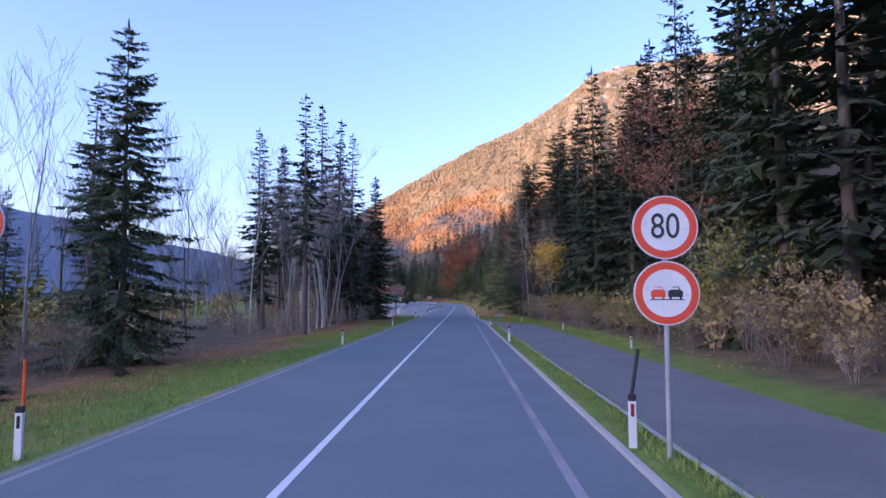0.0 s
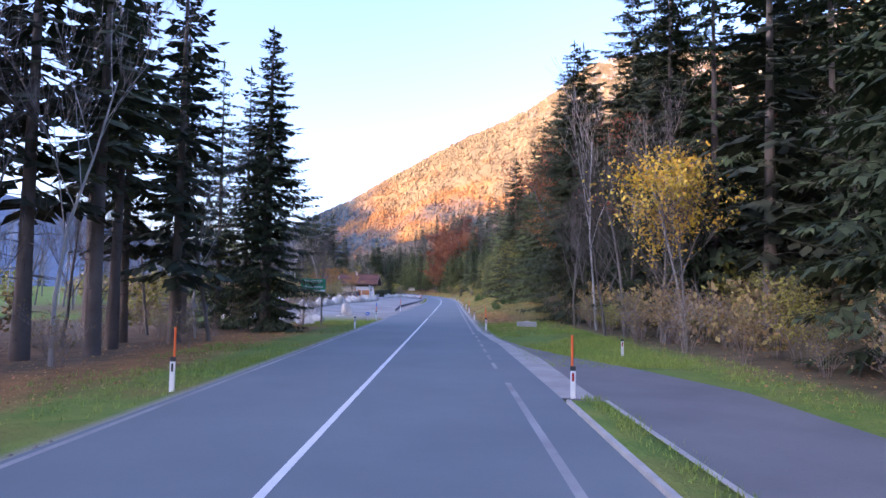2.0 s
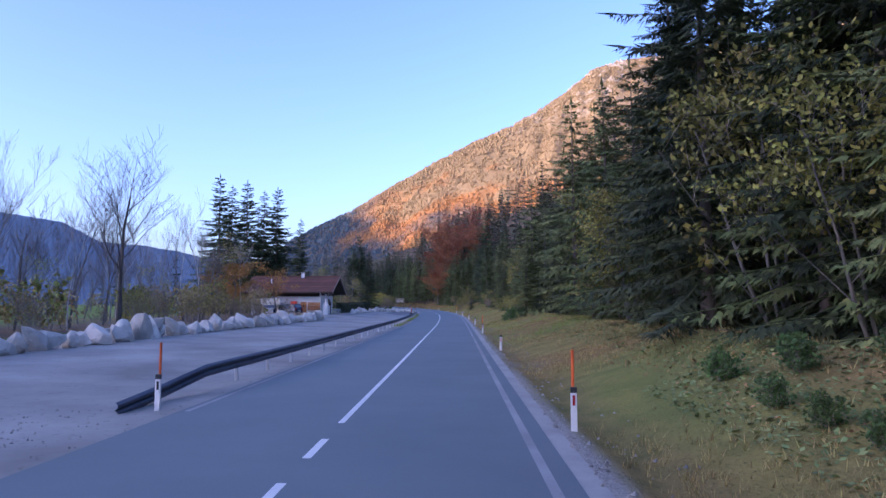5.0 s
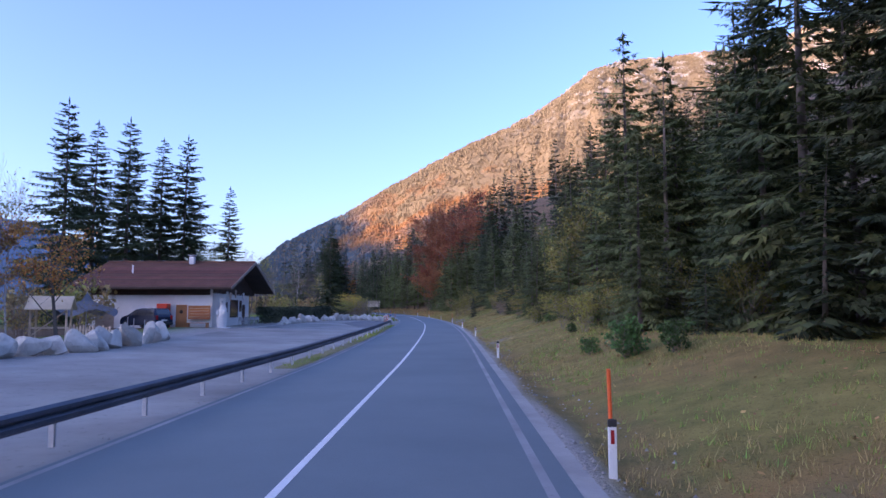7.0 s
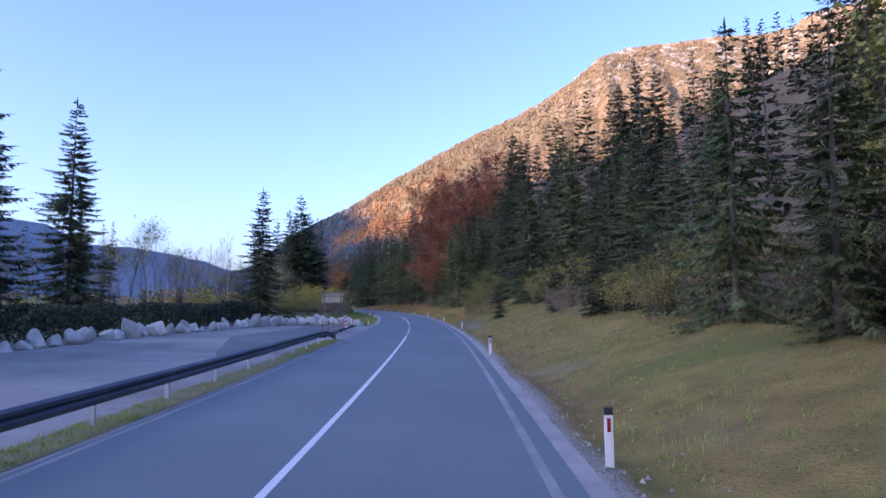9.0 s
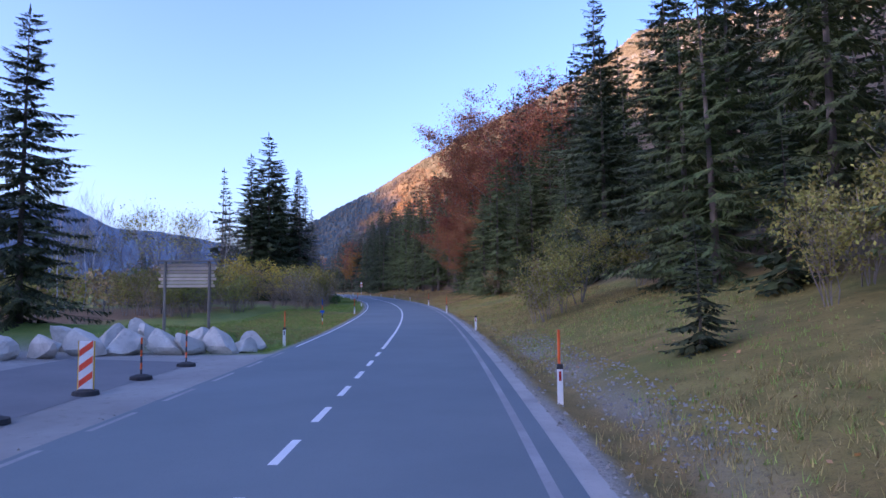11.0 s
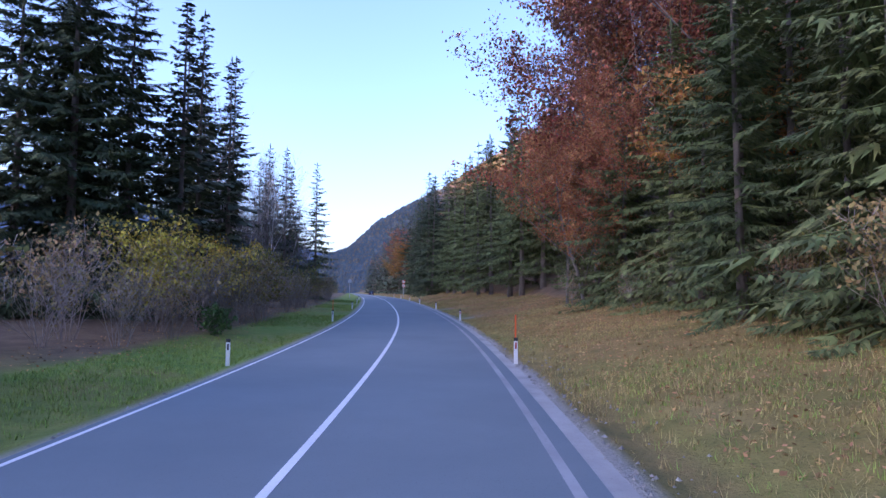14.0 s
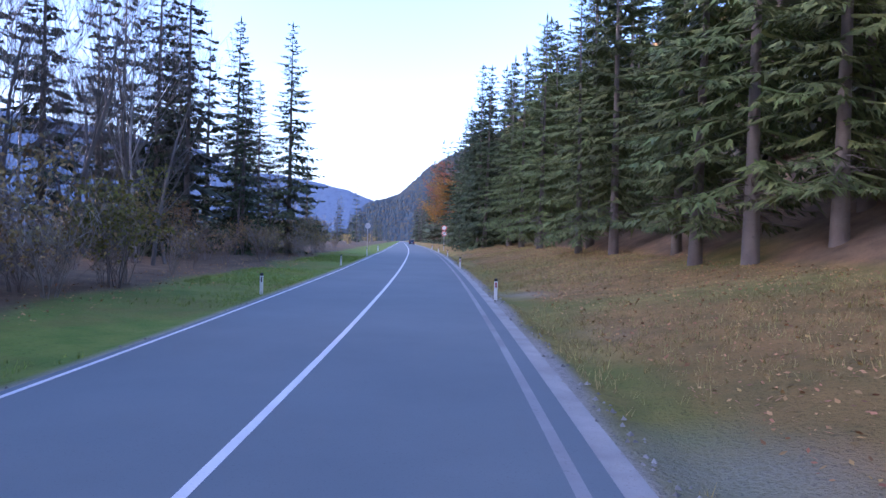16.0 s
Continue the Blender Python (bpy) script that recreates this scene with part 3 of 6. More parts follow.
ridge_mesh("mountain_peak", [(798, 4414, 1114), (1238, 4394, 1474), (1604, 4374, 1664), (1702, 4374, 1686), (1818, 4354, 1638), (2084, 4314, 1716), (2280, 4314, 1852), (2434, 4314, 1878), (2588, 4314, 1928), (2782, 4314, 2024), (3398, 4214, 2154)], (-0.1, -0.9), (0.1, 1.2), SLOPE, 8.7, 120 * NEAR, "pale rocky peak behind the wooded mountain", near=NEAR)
ridge_mesh("distant_ridge", [(-2500, 600, 420), (-2000, 1200, 360), (-1700, 1600, 335), (-1464, 1850, 312), (-1256, 1850, 262), (-1073, 1870, 233), (-967, 1880, 178), (-843, 1890, 168), (-675, 1900, 135), (-579, 1900, 99), (-480, 1900, 110), (-300, 1900, 150)], (0.8, -0.6), (-1.2, 1.0), HAZE_RIDGE, 5.3, 26, "shaded wooded ridge across the valley with haze-blue colour and glow")
# Unseen ridge; its crest is shaped to cast the shadow on valley and mountain.
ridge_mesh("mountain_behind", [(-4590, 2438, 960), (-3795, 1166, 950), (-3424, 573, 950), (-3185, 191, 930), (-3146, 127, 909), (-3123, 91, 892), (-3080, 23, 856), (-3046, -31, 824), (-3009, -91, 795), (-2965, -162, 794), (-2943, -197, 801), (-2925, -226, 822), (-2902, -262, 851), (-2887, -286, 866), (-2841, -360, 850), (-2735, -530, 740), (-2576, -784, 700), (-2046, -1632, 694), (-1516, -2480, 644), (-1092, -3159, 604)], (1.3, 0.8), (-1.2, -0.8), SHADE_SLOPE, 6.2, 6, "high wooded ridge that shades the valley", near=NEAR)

# tiny far trees that give the mountain side its grain
r = np.random.RandomState(11)
verts, faces, count = [], [], 0
A, W = MAIN.shape[0], 46
for _ in range(36000):
    i, k = r.uniform(0, A - 1.01), r.uniform(0.25, W - 1.02) if r.rand() < 0.8 else W - 1.02 - abs(r.normal(0, 1.5))
    i0, k0 = int(i), int(max(k, 0))
    fi, fk = i - i0, max(k, 0) - k0
    q = (MAIN[i0, k0] * (1 - fi) + MAIN[i0 + 1, k0] * fi) * (1 - fk) + (MAIN[i0, k0 + 1] * (1 - fi) + MAIN[i0 + 1, k0 + 1] * fi) * fk
    hgt = r.uniform(5, 11) * NEAR
    rad = hgt * r.uniform(0.35, 0.6)
    b = len(verts)
    t0 = r.uniform(0, 6.28)
    for j in range(4):
        verts.append((q[0] + rad * math.cos(t0 + j * 1.571), q[1] + rad * math.sin(t0 + j * 1.571), q[2] + hgt * r.uniform(-0.05, 0.25)))
    verts.append((q[0] + r.uniform(-0.6, 0.6), q[1], q[2] + hgt))
    faces += [(b + j, b + (j + 1) % 4, b + 4) for j in range(4)]
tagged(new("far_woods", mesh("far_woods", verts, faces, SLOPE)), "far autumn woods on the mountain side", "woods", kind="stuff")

# ---- trees: one model of each kind, copied along the road ----
def limb(verts, faces, pts, radii, sides):
    """A tapering tube through points."""
    b = len(verts)
    for i, p in enumerate(pts):
        d = pts[min(i + 1, len(pts) - 1)] - pts[max(i - 1, 0)]
        q = d.to_track_quat("Z", "Y")
        for k in range(sides):
            a = 2 * math.pi * k / sides
            verts.append(p + q @ Vector((math.cos(a) * radii[i], math.sin(a) * radii[i], 0)))
    for i in range(len(pts) - 1):
        for k in range(sides):
            a, c = b + i * sides + k, b + i * sides + (k + 1) % sides
            faces.append((a, c, c + sides, a + sides))


def twig_strip(verts, faces, pts, radii, turn):
    """A thin twig as a narrow folded strip."""
    b = len(verts)
    side = Vector((math.cos(turn), math.sin(turn), 0.3))
    for p, r_ in zip(pts, radii):
        verts += [p - side * r_, p + side * r_]
    for i in range(len(pts) - 1):
        faces.append((b + 2 * i, b + 2 * i + 1, b + 2 * i + 3, b + 2 * i + 2))


def spray(verts, faces, base, way, side, length, width):
    """One flat needle spray: a narrow kite with a forked tip."""
    b = len(verts)
    verts += [base, base + way * length * 0.45 + side * width, base + way * length, base + way * length * 0.55 - side * width]
    faces.append((b, b + 1, b + 2, b + 3))


def spruce_model(rng, h, radius, low, needles, whorl=0.5, per=6, thin=1.0, dead=0.0, twigs=7, ragged=0.25, fingers=1, wide=1.0):
    """A spruce: tapered trunk, drooping boughs in whorls with needle sprays; low: height where the crown starts."""
    tv, tf, cv, cf = [], [], [], []
    bend = Vector((rng.uniform(-0.2, 0.2), rng.uniform(-0.2, 0.2), 0))
    pts = [Vector((0, 0, -0.4))] + [bend * (i / 7) ** 2 + Vector((0, 0, h * i / 7)) for i in range(1, 8)]
    r0 = 0.011 * h + 0.03
    limb(tv, tf, pts, [r0 * 1.25] + [r0 * (1 - i / 7.3) for i in range(1, 8)], 7)
    z = low
    while z < h - 0.25:
        k = (z - low) / (h - low)
        full = radius * (0.06 + 0.94 * (1 - k) ** 0.8) * (0.75 + 0.25 * min(1, k * 6 + 0.3))
        n = max(3, int(per * (1 - 0.45 * k)))
        turn = rng.uniform(0, 6.28)
        for j in range(n):
            if rng.rand() > thin:
                continue
            a = turn + j * 2 * math.pi / n + rng.uniform(-0.35, 0.35)
            length = max(0.18, full * rng.uniform(1 - ragged * 1.6, 1 + ragged * 0.5))
            out = Vector((math.cos(a), math.sin(a), 0))
            cross = Vector((-out.y, out.x, 0))
            start = bend * (z / h) ** 2 + Vector((0, 0, z + rng.uniform(-0.2, 0.2)))
            drop = 0.06 + 0.36 * (1 - k) + rng.uniform(-0.1, 0.12)
            up = 0.25 * k

            def along(q):
                return start + out * (length * q) + Vector((0, 0, length * (up * q - drop * q + 0.32 * drop * q ** 3)))
            steps = max(3, int(twigs * min(1, length / 1.6)))
            if length > 0.8 and wide < 2.9:
                limb(cv, cf, [along(0), along(0.5), along(0.95)], [0.022 + 0.008 * length, 0.018, 0.006], 3)
            for i in range(steps):
                q = 0.16 + 0.80 * (i + rng.uniform(0, 0.6)) / steps
                p = along(q)
                fwd = (along(min(q + 0.08, 1.02)) - p).normalized()
                tw = min(0.85 if fingers == 5 else 9.0, max(0.30, 0.46 * length * (1.12 - q))) * rng.uniform(0.75, 1.25)
                for sg in (-1, 1):
                    way = (fwd * rng.uniform(0.45, 0.9) + cross * sg * rng.uniform(0.6, 1.0) + Vector((0, 0, -rng.uniform(0.12, 0.5)))).normalized()
                    side = way.cross(Vector((rng.uniform(-0.5, 0.5), rng.uniform(-0.5, 0.5), 1))).normalized()
                    if fingers == 1:
                        spray(cv, cf, p, way, side, tw, (0.05 + 0.12 * tw) * wide)
                    for fan in (() if fingers == 1 else (-0.75, -0.4, 0.0, 0.4, 0.75) if fingers == 5 else (-0.6, 0.0, 0.6)):
                        b = len(cv)
                        root = p + way * tw * rng.uniform(0.0, 0.55)
                        tip = root + (way + side * fan + Vector((0, 0, rng.uniform(-0.8, 0.1)))).normalized() * tw * rng.uniform(0.35, 0.65)
                        w = side * (0.024 + 0.034 * tw) * wide + Vector((0, 0, 0.02))
                        cv.extend((root - w, root + w, tip))
                        cf.append((b, b + 1, b + 2))
            spray(cv, cf, along(0.78), (along(1.0) - along(0.8)).normalized(), cross, 0.30 * length + 0.12, (0.06 + 0.05 * length) / (1 if fingers == 1 else 2.2))
        z += whorl * rng.uniform(0.75, 1.25) * (1.15 - 0.5 * k)
    for _ in range(int(dead)):
        z0, a = rng.uniform(1.5, max(low, 2.5)), rng.uniform(0, 6.28)
        p = Vector((0, 0, z0))
        q = p + Vector((math.cos(a), math.sin(a), rng.uniform(-0.3, 0.1))) * rng.uniform(0.5, 1.6)
        limb(tv, tf, [p, (p + q) / 2 + Vector((0, 0, 0.06)), q], [0.025, 0.016, 0.005], 3)
    spray(cv, cf, Vector((bend.x, bend.y, h - 0.7)), Vector((0, 0, 1)), Vector((1, 0, 0)), 1.0, 0.08)
    spray(cv, cf, Vector((bend.x, bend.y, h - 0.7)), Vector((0, 0, 1)), Vector((0, 1, 0)), 1.0, 0.08)
    return mesh("trunk", tv, tf, BARK, smooth=True), mesh("crown", cv, cf, needles)


def broad_model(rng, h, bark, leaves=None, count=0, size=0.16, spread=0.35, stems=1, first=0.3, depth=4, leaf_low=0.0, twig=TWIG, stem_r=0.011, fork=3):
    """A broad-leaved tree or shrub: stems, limbs, twigs, and leaves in small clumps at the twigs."""
    tv, tf, wv, wf, lv, lf, tips = [], [], [], [], [], [], []

    def grow(p, way, length, radius, level):
        bits = (4, 3, 2, 2)[min(level, 3)]
        pts, q, d = [p], p.copy(), way.copy()
        for _ in range(bits):
            d = (d + Vector((rng.normal(0, 0.10), rng.normal(0, 0.10), 0.06 if level else 0.0))).normalized()
            q = q + d * (length / bits)
            pts.append(q.copy())
        rad = [radius * (1 - 0.72 * i / bits) for i in range(bits + 1)]
        if level == 0 or (level == 1 and h > 6):
            limb(tv, tf, pts, rad, (7 if h > 6 else 4) if level == 0 else 3)
        else:
            twig_strip(wv, wf, pts, [max(x, 0.007) for x in rad], rng.uniform(0, 6.28))
        if level >= depth - 1:
            tips.extend(pts[1:])
            return
        kids = fork + (2 if level == 0 else 1)
        for i in range(kids):
            f = first + (1 - first) * (i + rng.uniform(0.1, 0.9)) / kids if level == 0 else rng.uniform(0.25, 1.0)
            j = min(int(f * bits), bits - 1)
            at0 = pts[j].lerp(pts[j + 1], f * bits - j)
            a = rng.uniform(0, 6.28)
            flat = Vector((math.cos(a), math.sin(a), 0))
            w = (d * (1 - spread) + flat * (spread + 0.35) + Vector((0, 0, 0.30))).normalized()
            grow(at0, w, length * rng.uniform(0.42, 0.66) * (1.0 if level else 1.05 - 0.45 * f), max(0.006, rad[j] * 0.42), level + 1)
        if level:
            tips.append(pts[-1])

    for _ in range(stems):
        a = rng.uniform(0, 6.28)
        base = Vector((math.cos(a), math.sin(a), 0)) * (0.0 if stems == 1 else rng.uniform(0.1, 0.45) * min(1.0, h / 8)) + Vector((0, 0, -0.2))
        lean = Vector((math.cos(a), math.sin(a), 0)) * (rng.uniform(0, 0.06) if stems == 1 else rng.uniform(0.06, 0.32))
        grow(base, (Vector((0, 0, 1)) + lean).normalized(), h * rng.uniform(0.70, 0.82), stem_r * h, 0)
    for _ in range(count):
        p = tips[rng.randint(len(tips))] + Vector((rng.normal(0, 0.22), rng.normal(0, 0.22), rng.normal(0, 0.16))) * min(1.4, h / 7)
        if p.z < leaf_low * h:
            continue
        a, b = Vector(rng.normal(0, 1, 3)).normalized(), Vector(rng.normal(0, 1, 3))
        b = (b - a * a.dot(b)).normalized()
        k = size * rng.uniform(0.6, 1.5)
        i = len(lv)
        lv.extend([p - a * k, p + b * k * 0.6, p + a * k, p - b * k * 0.6])
        lf.append((i, i + 1, i + 2, i + 3))
    n = len(tv)
    trunk = mesh("trunk", tv + wv, tf + [tuple(x + n for x in f) for f in wf], [bark, twig], [0] * len(tf) + [1] * len(wf), smooth=True)
    return trunk, mesh("crown", lv, lf, leaves) if lf else None


KINDS = {}


def kind_of_tree(key, name, label, category, models):
    """Keeps several models of one kind of tree; they are copied when planted."""
    KINDS[key] = (name, label, category, models)


rng = np.random.RandomState(5)
SPRUCE = "tall dark green spruce with drooping boughs"
kind_of_tree("spruce", "spruce", SPRUCE, "tree", [spruce_model(rng, 20, 4.1, 0.9, NEEDLES, 0.58, 7, 0.95, 0, 7, 0.38, 3, wide=2.2) for _ in range(4)])
kind_of_tree("spruce_bare", "spruce", "tall dark spruce with a bare lower trunk", "tree", [spruce_model(rng, 22, 3.3, lo, NEEDLES_DARK, 0.60, 7, 0.80, 26, 6, 0.45, wide=1.5) for lo in (5.5, 7.5, 3.5, 9.0)])
kind_of_tree("spruce_edge", "spruce", "green spruce at the wood's edge with sweeping boughs", "tree", [spruce_model(rng, 14, 3.9, 0.4, NEEDLES_FRESH, 0.50, 7, 0.95, 0, 9, 0.45, 5, wide=1.15) for _ in range(4)])
kind_of_tree("spruce_high", "spruce", "green spruce with dead lower twigs and bare trunk foot", "tree", [spruce_model(rng, 17, 3.9, lo, NEEDLES_FRESH, 0.56, 7, 0.93, 40, 9, 0.45, 5, wide=1.15) for lo in (2.0, 2.6, 1.6)])
kind_of_tree("spruce_fine", "spruce", "dense green spruce close by the road", "tree", [spruce_model(rng, 20, rad_, 0.7, NEEDLES, 0.52, 8, 0.97, 0, 13, 0.35, 5, wide=1.2) for rad_ in (4.6, 5.6)])
kind_of_tree("hazel", "hazel", "leafy olive-yellow hazel at the wood's edge", "tree", [broad_model(rng, 9, GREY_BARK, OLIVE, 4200, 0.085, spread=0.5, stems=4, first=0.1, depth=4, stem_r=0.007, fork=3) for _ in range(3)])
kind_of_tree("shrub_gold", "shrub", "leafy shrub turning golden yellow", "shrub", [broad_model(rng, 4.5, TWIG, GOLD, 1800, 0.068, spread=0.5, stems=6, first=0.12, depth=3, stem_r=0.006, fork=4) for _ in range(2)])
kind_of_tree("autumn_open", "autumn_tree", "dark-limbed tree with sparse orange leaves", "tree", [broad_model(rng, 7.4, BARK, ORANGE, 1900, 0.075, spread=0.62, first=0.2, depth=4, stem_r=0.016, fork=4)])
kind_of_tree("bare_far", "bare_tree", "far leafless tree", "tree", [broad_model(rng, 11, GREY_BARK, None, 0, spread=0.22, first=0.25, depth=3, stem_r=0.012, fork=7) for _ in range(3)])
kind_of_tree("scrub_far", "shrub", "far russet scrub", "shrub", [broad_model(rng, 4.0, TWIG, leaf_, 260, 0.16, spread=0.5, stems=5, first=0.1, depth=2, stem_r=0.007, fork=6) for leaf_ in (RUSSET, OLIVE, RUSSET)])
kind_of_tree("spruce_young", "young_spruce", "young bushy green spruce on the grassy bank", "tree", [spruce_model(rng, 5.5, 1.9, 0.25, NEEDLES, 0.28, 7, 0.95, 0, 7, 0.3) for _ in range(2)])
kind_of_tree("spruce_far", "spruce", "dark spruce of the distant wood", "tree", [spruce_model(rng, 20, 4.2, 1.2, NEEDLES_DARK, 1.25, 6, 0.97, 0, 2, 0.4, wide=3.0) for _ in range(3)])
kind_of_tree("birch", "birch", "slender birch with a pale trunk and bare twigs", "tree", [broad_model(rng, 14, BIRCH_BARK, None, 0, spread=0.16, first=0.4, depth=4, stem_r=0.0062, fork=5) for _ in range(4)])
kind_of_tree("bare", "bare_tree", "slender leafless tree with fine grey twigs", "tree", [broad_model(rng, 11, GREY_BARK, None, 0, twig=DARK_TWIG, spread=0.22, first=0.25, depth=4, stem_r=0.010, fork=6) for _ in range(4)])
kind_of_tree("bare_leaf", "bare_tree", "thinning tree with a few pale leaves", "tree", [broad_model(rng, 12, GREY_BARK, OLIVE, 1100, 0.085, spread=0.42, first=0.3, depth=4, stem_r=0.009, fork=4) for _ in range(2)])
kind_of_tree("beech", "beech", "beech in copper-red autumn leaf", "tree", [broad_model(rng, 17, GREY_BARK, BEECH, 15000, 0.078, spread=0.50, first=0.10, depth=4, stem_r=0.010, fork=5) for _ in range(3)])
kind_of_tree("beech_thin", "beech", "tall beech with thin rusty leaves and open twigs", "tree", [broad_model(rng, 19, GREY_BARK, BEECH, 4200, 0.075, spread=0.48, first=0.25, depth=4, stem_r=0.009, fork=5) for _ in range(2)])
kind_of_tree("maple", "maple", "small maple with sparse yellow leaves and pale stems", "tree", [broad_model(rng, 9, GREY_BARK, YELLOW, 3800, 0.085, spread=0.40, stems=3, first=0.35, depth=4, leaf_low=0.32, stem_r=0.008, fork=4)])
kind_of_tree("orange", "autumn_tree", "broad tree in orange-yellow autumn leaf", "tree", [broad_model(rng, 8, GREY_BARK, ORANGE, 6500, 0.08, spread=0.55, first=0.25, depth=4, stem_r=0.012, fork=5) for _ in range(2)])
kind_of_tree("shrub", "shrub", "thick russet shrub losing its leaves", "shrub", [broad_model(rng, 4.2, TWIG, RUSSET, 1000, 0.07, spread=0.5, stems=6, first=0.15, depth=3, stem_r=0.006, fork=4) for _ in range(3)])
kind_of_tree("shrub_bare", "shrub", "tangle of bare grey-brown undergrowth", "shrub", [broad_model(rng, 3.2, TWIG, RUSSET, 260, 0.06, spread=0.45, stems=8, first=0.12, depth=3, stem_r=0.005, fork=4) for _ in range(3)])
kind_of_tree("shrub_olive", "shrub", "olive-yellow leafy shrub by the wood", "shrub", [broad_model(rng, 4.0, TWIG, OLIVE, 1700, 0.068, spread=0.5, stems=6, first=0.12, depth=3, stem_r=0.006, fork=4) for _ in range(3)])
kind_of_tree("shrub_green", "shrub", "low bright green leafy bush", "shrub", [broad_model(rng, 1.7, TWIG, GREEN_LEAF, 1100, 0.075, spread=0.55, stems=8, first=0.05, depth=3, stem_r=0.006, fork=4) for _ in range(2)])
kind_of_tree("bare_round", "bare_tree", "leafless tree with a round crown of fine dark twigs", "tree", [broad_model(np.random.RandomState(31), 11.6, DARK_TWIG, None, 0, twig=DARK_TWIG, spread=0.40, first=0.36, depth=4, stem_r=0.016, fork=8)])
HEIGHTS = {"bare_round": 11.6, "autumn_open": 7.4, "shrub_gold": 4.5, "spruce_fine": 20, "hazel": 9, "spruce": 20, "spruce_bare": 22, "spruce_edge": 14, "spruce_young": 5.5, "spruce_far": 20, "birch": 14, "spruce_high": 17, "bare": 11, "bare_leaf": 12, "beech": 17,
           "beech_thin": 19, "maple": 9, "orange": 8, "shrub": 4.2, "shrub_bare": 3.2, "shrub_olive": 4.0, "shrub_green": 1.7}
plant_rng = np.random.RandomState(77)


def plant(key, s, u, h=None, model=None, lean=0.0, group=""):
    """Plants one tree of a kind on the ground; h: its height in metres."""
    name, label, category, models = KINDS[key]
    i = plant_rng.randint(len(models)) if model is None else model
    k = (h or HEIGHTS[key] * plant_rng.uniform(0.8, 1.15)) / HEIGHTS[key]
    m = stand(s, u, plant_rng.uniform(0, 360), k, -0.05, lean)
    ob = thing(name, label, category, group or name + " along the road", m=m)
    part("trunk", models[i][0], None, ob)
    if models[i][1]:
        part("crown", models[i][1], None, ob)
    return ob


def grove(keys, s0, s1, u0, u1, count, hs=(0.8, 1.15), seed=1, gap=2.2):
    """Scatters trees over a stretch, keeping them apart."""
    r = np.random.RandomState(seed)
    placed, tries = [], 0
    while len(placed) < count and tries < count * 30:
        tries += 1
        s, u = r.uniform(s0, s1), r.uniform(u0, u1)
        if any((s - a) ** 2 + (u - b) ** 2 < gap * gap for a, b in placed):
            continue
        placed.append((s, u))
        key = keys[r.randint(len(keys))]
        plant(key, s, u, HEIGHTS[key] * r.uniform(*hs), lean=r.uniform(-1.5, 1.5))


FOREST = []


def woods(keys, s0, s1, u0, u1, count, hs=(0.8, 1.15), seed=1, gap=3.0):
    """Adds trees to the one joined mass of background trees."""
    r = np.random.RandomState(seed)
    placed, tries = [], 0
    while len(placed) < count and tries < count * 30:
        tries += 1
        s, u = r.uniform(s0, s1), r.uniform(u0, u1)
        if any((s - a) ** 2 + (u - b) ** 2 < gap * gap for a, b in placed):
            continue
        placed.append((s, u))
        key = keys[r.randint(len(keys))]
        models = KINDS[key][3]
        FOREST.append((models[r.randint(len(models))], stand(s, u, r.uniform(0, 360), r.uniform(*hs), -0.1)))


def raw(me):
    """Vertices, loop starts, sizes and corner indices of a mesh, kept for joining."""
    if me.name not in RAW:
        v, c = np.empty(len(me.vertices) * 3, np.float32), np.empty(len(me.loops), np.int32)
        n_ = np.empty(len(me.polygons), np.int32)
        me.vertices.foreach_get("co", v)
        me.loops.foreach_get("vertex_index", c)
        me.polygons.foreach_get("loop_total", n_)
        RAW[me.name] = (v.reshape(-1, 3), c, n_)
    return RAW[me.name]


RAW = {}


def join_woods(name, label):
    """Joins all background trees into one mesh of kind stuff."""
    mats, vs, cs, ns, mi, base = [], [], [], [], [], 0
    for model, m in FOREST:
        m = np.array(m)
        for me in model:
            if me is None:
                continue
            v, c, n_ = raw(me)
            if me.materials[0] not in mats:
                mats.append(me.materials[0])
            vs.append(v @ m[:3, :3].T + m[:3, 3])
            cs.append(c + base)
            ns.append(n_)
            mi.append(np.full(len(n_), mats.index(me.materials[0]), np.int32))
            base += len(v)
    vs, cs, ns, mi = np.concatenate(vs), np.concatenate(cs), np.concatenate(ns), np.concatenate(mi)
    me = bpy.data.meshes.new(name)
    me.vertices.add(len(vs))
    me.vertices.foreach_set("co", vs.astype(np.float32).ravel())
    me.loops.add(len(cs))
    me.loops.foreach_set("vertex_index", cs.astype(np.int32))
    me.polygons.add(len(ns))
    me.polygons.foreach_set("loop_start", np.concatenate([[0], np.cumsum(ns)[:-1]]).astype(np.int32))
    for m in mats:
        me.materials.append(m)
    me.polygons.foreach_set("material_index", mi)
    me.update(calc_edges=True)
    return tagged(new(name, me), label, "woods", kind="stuff")

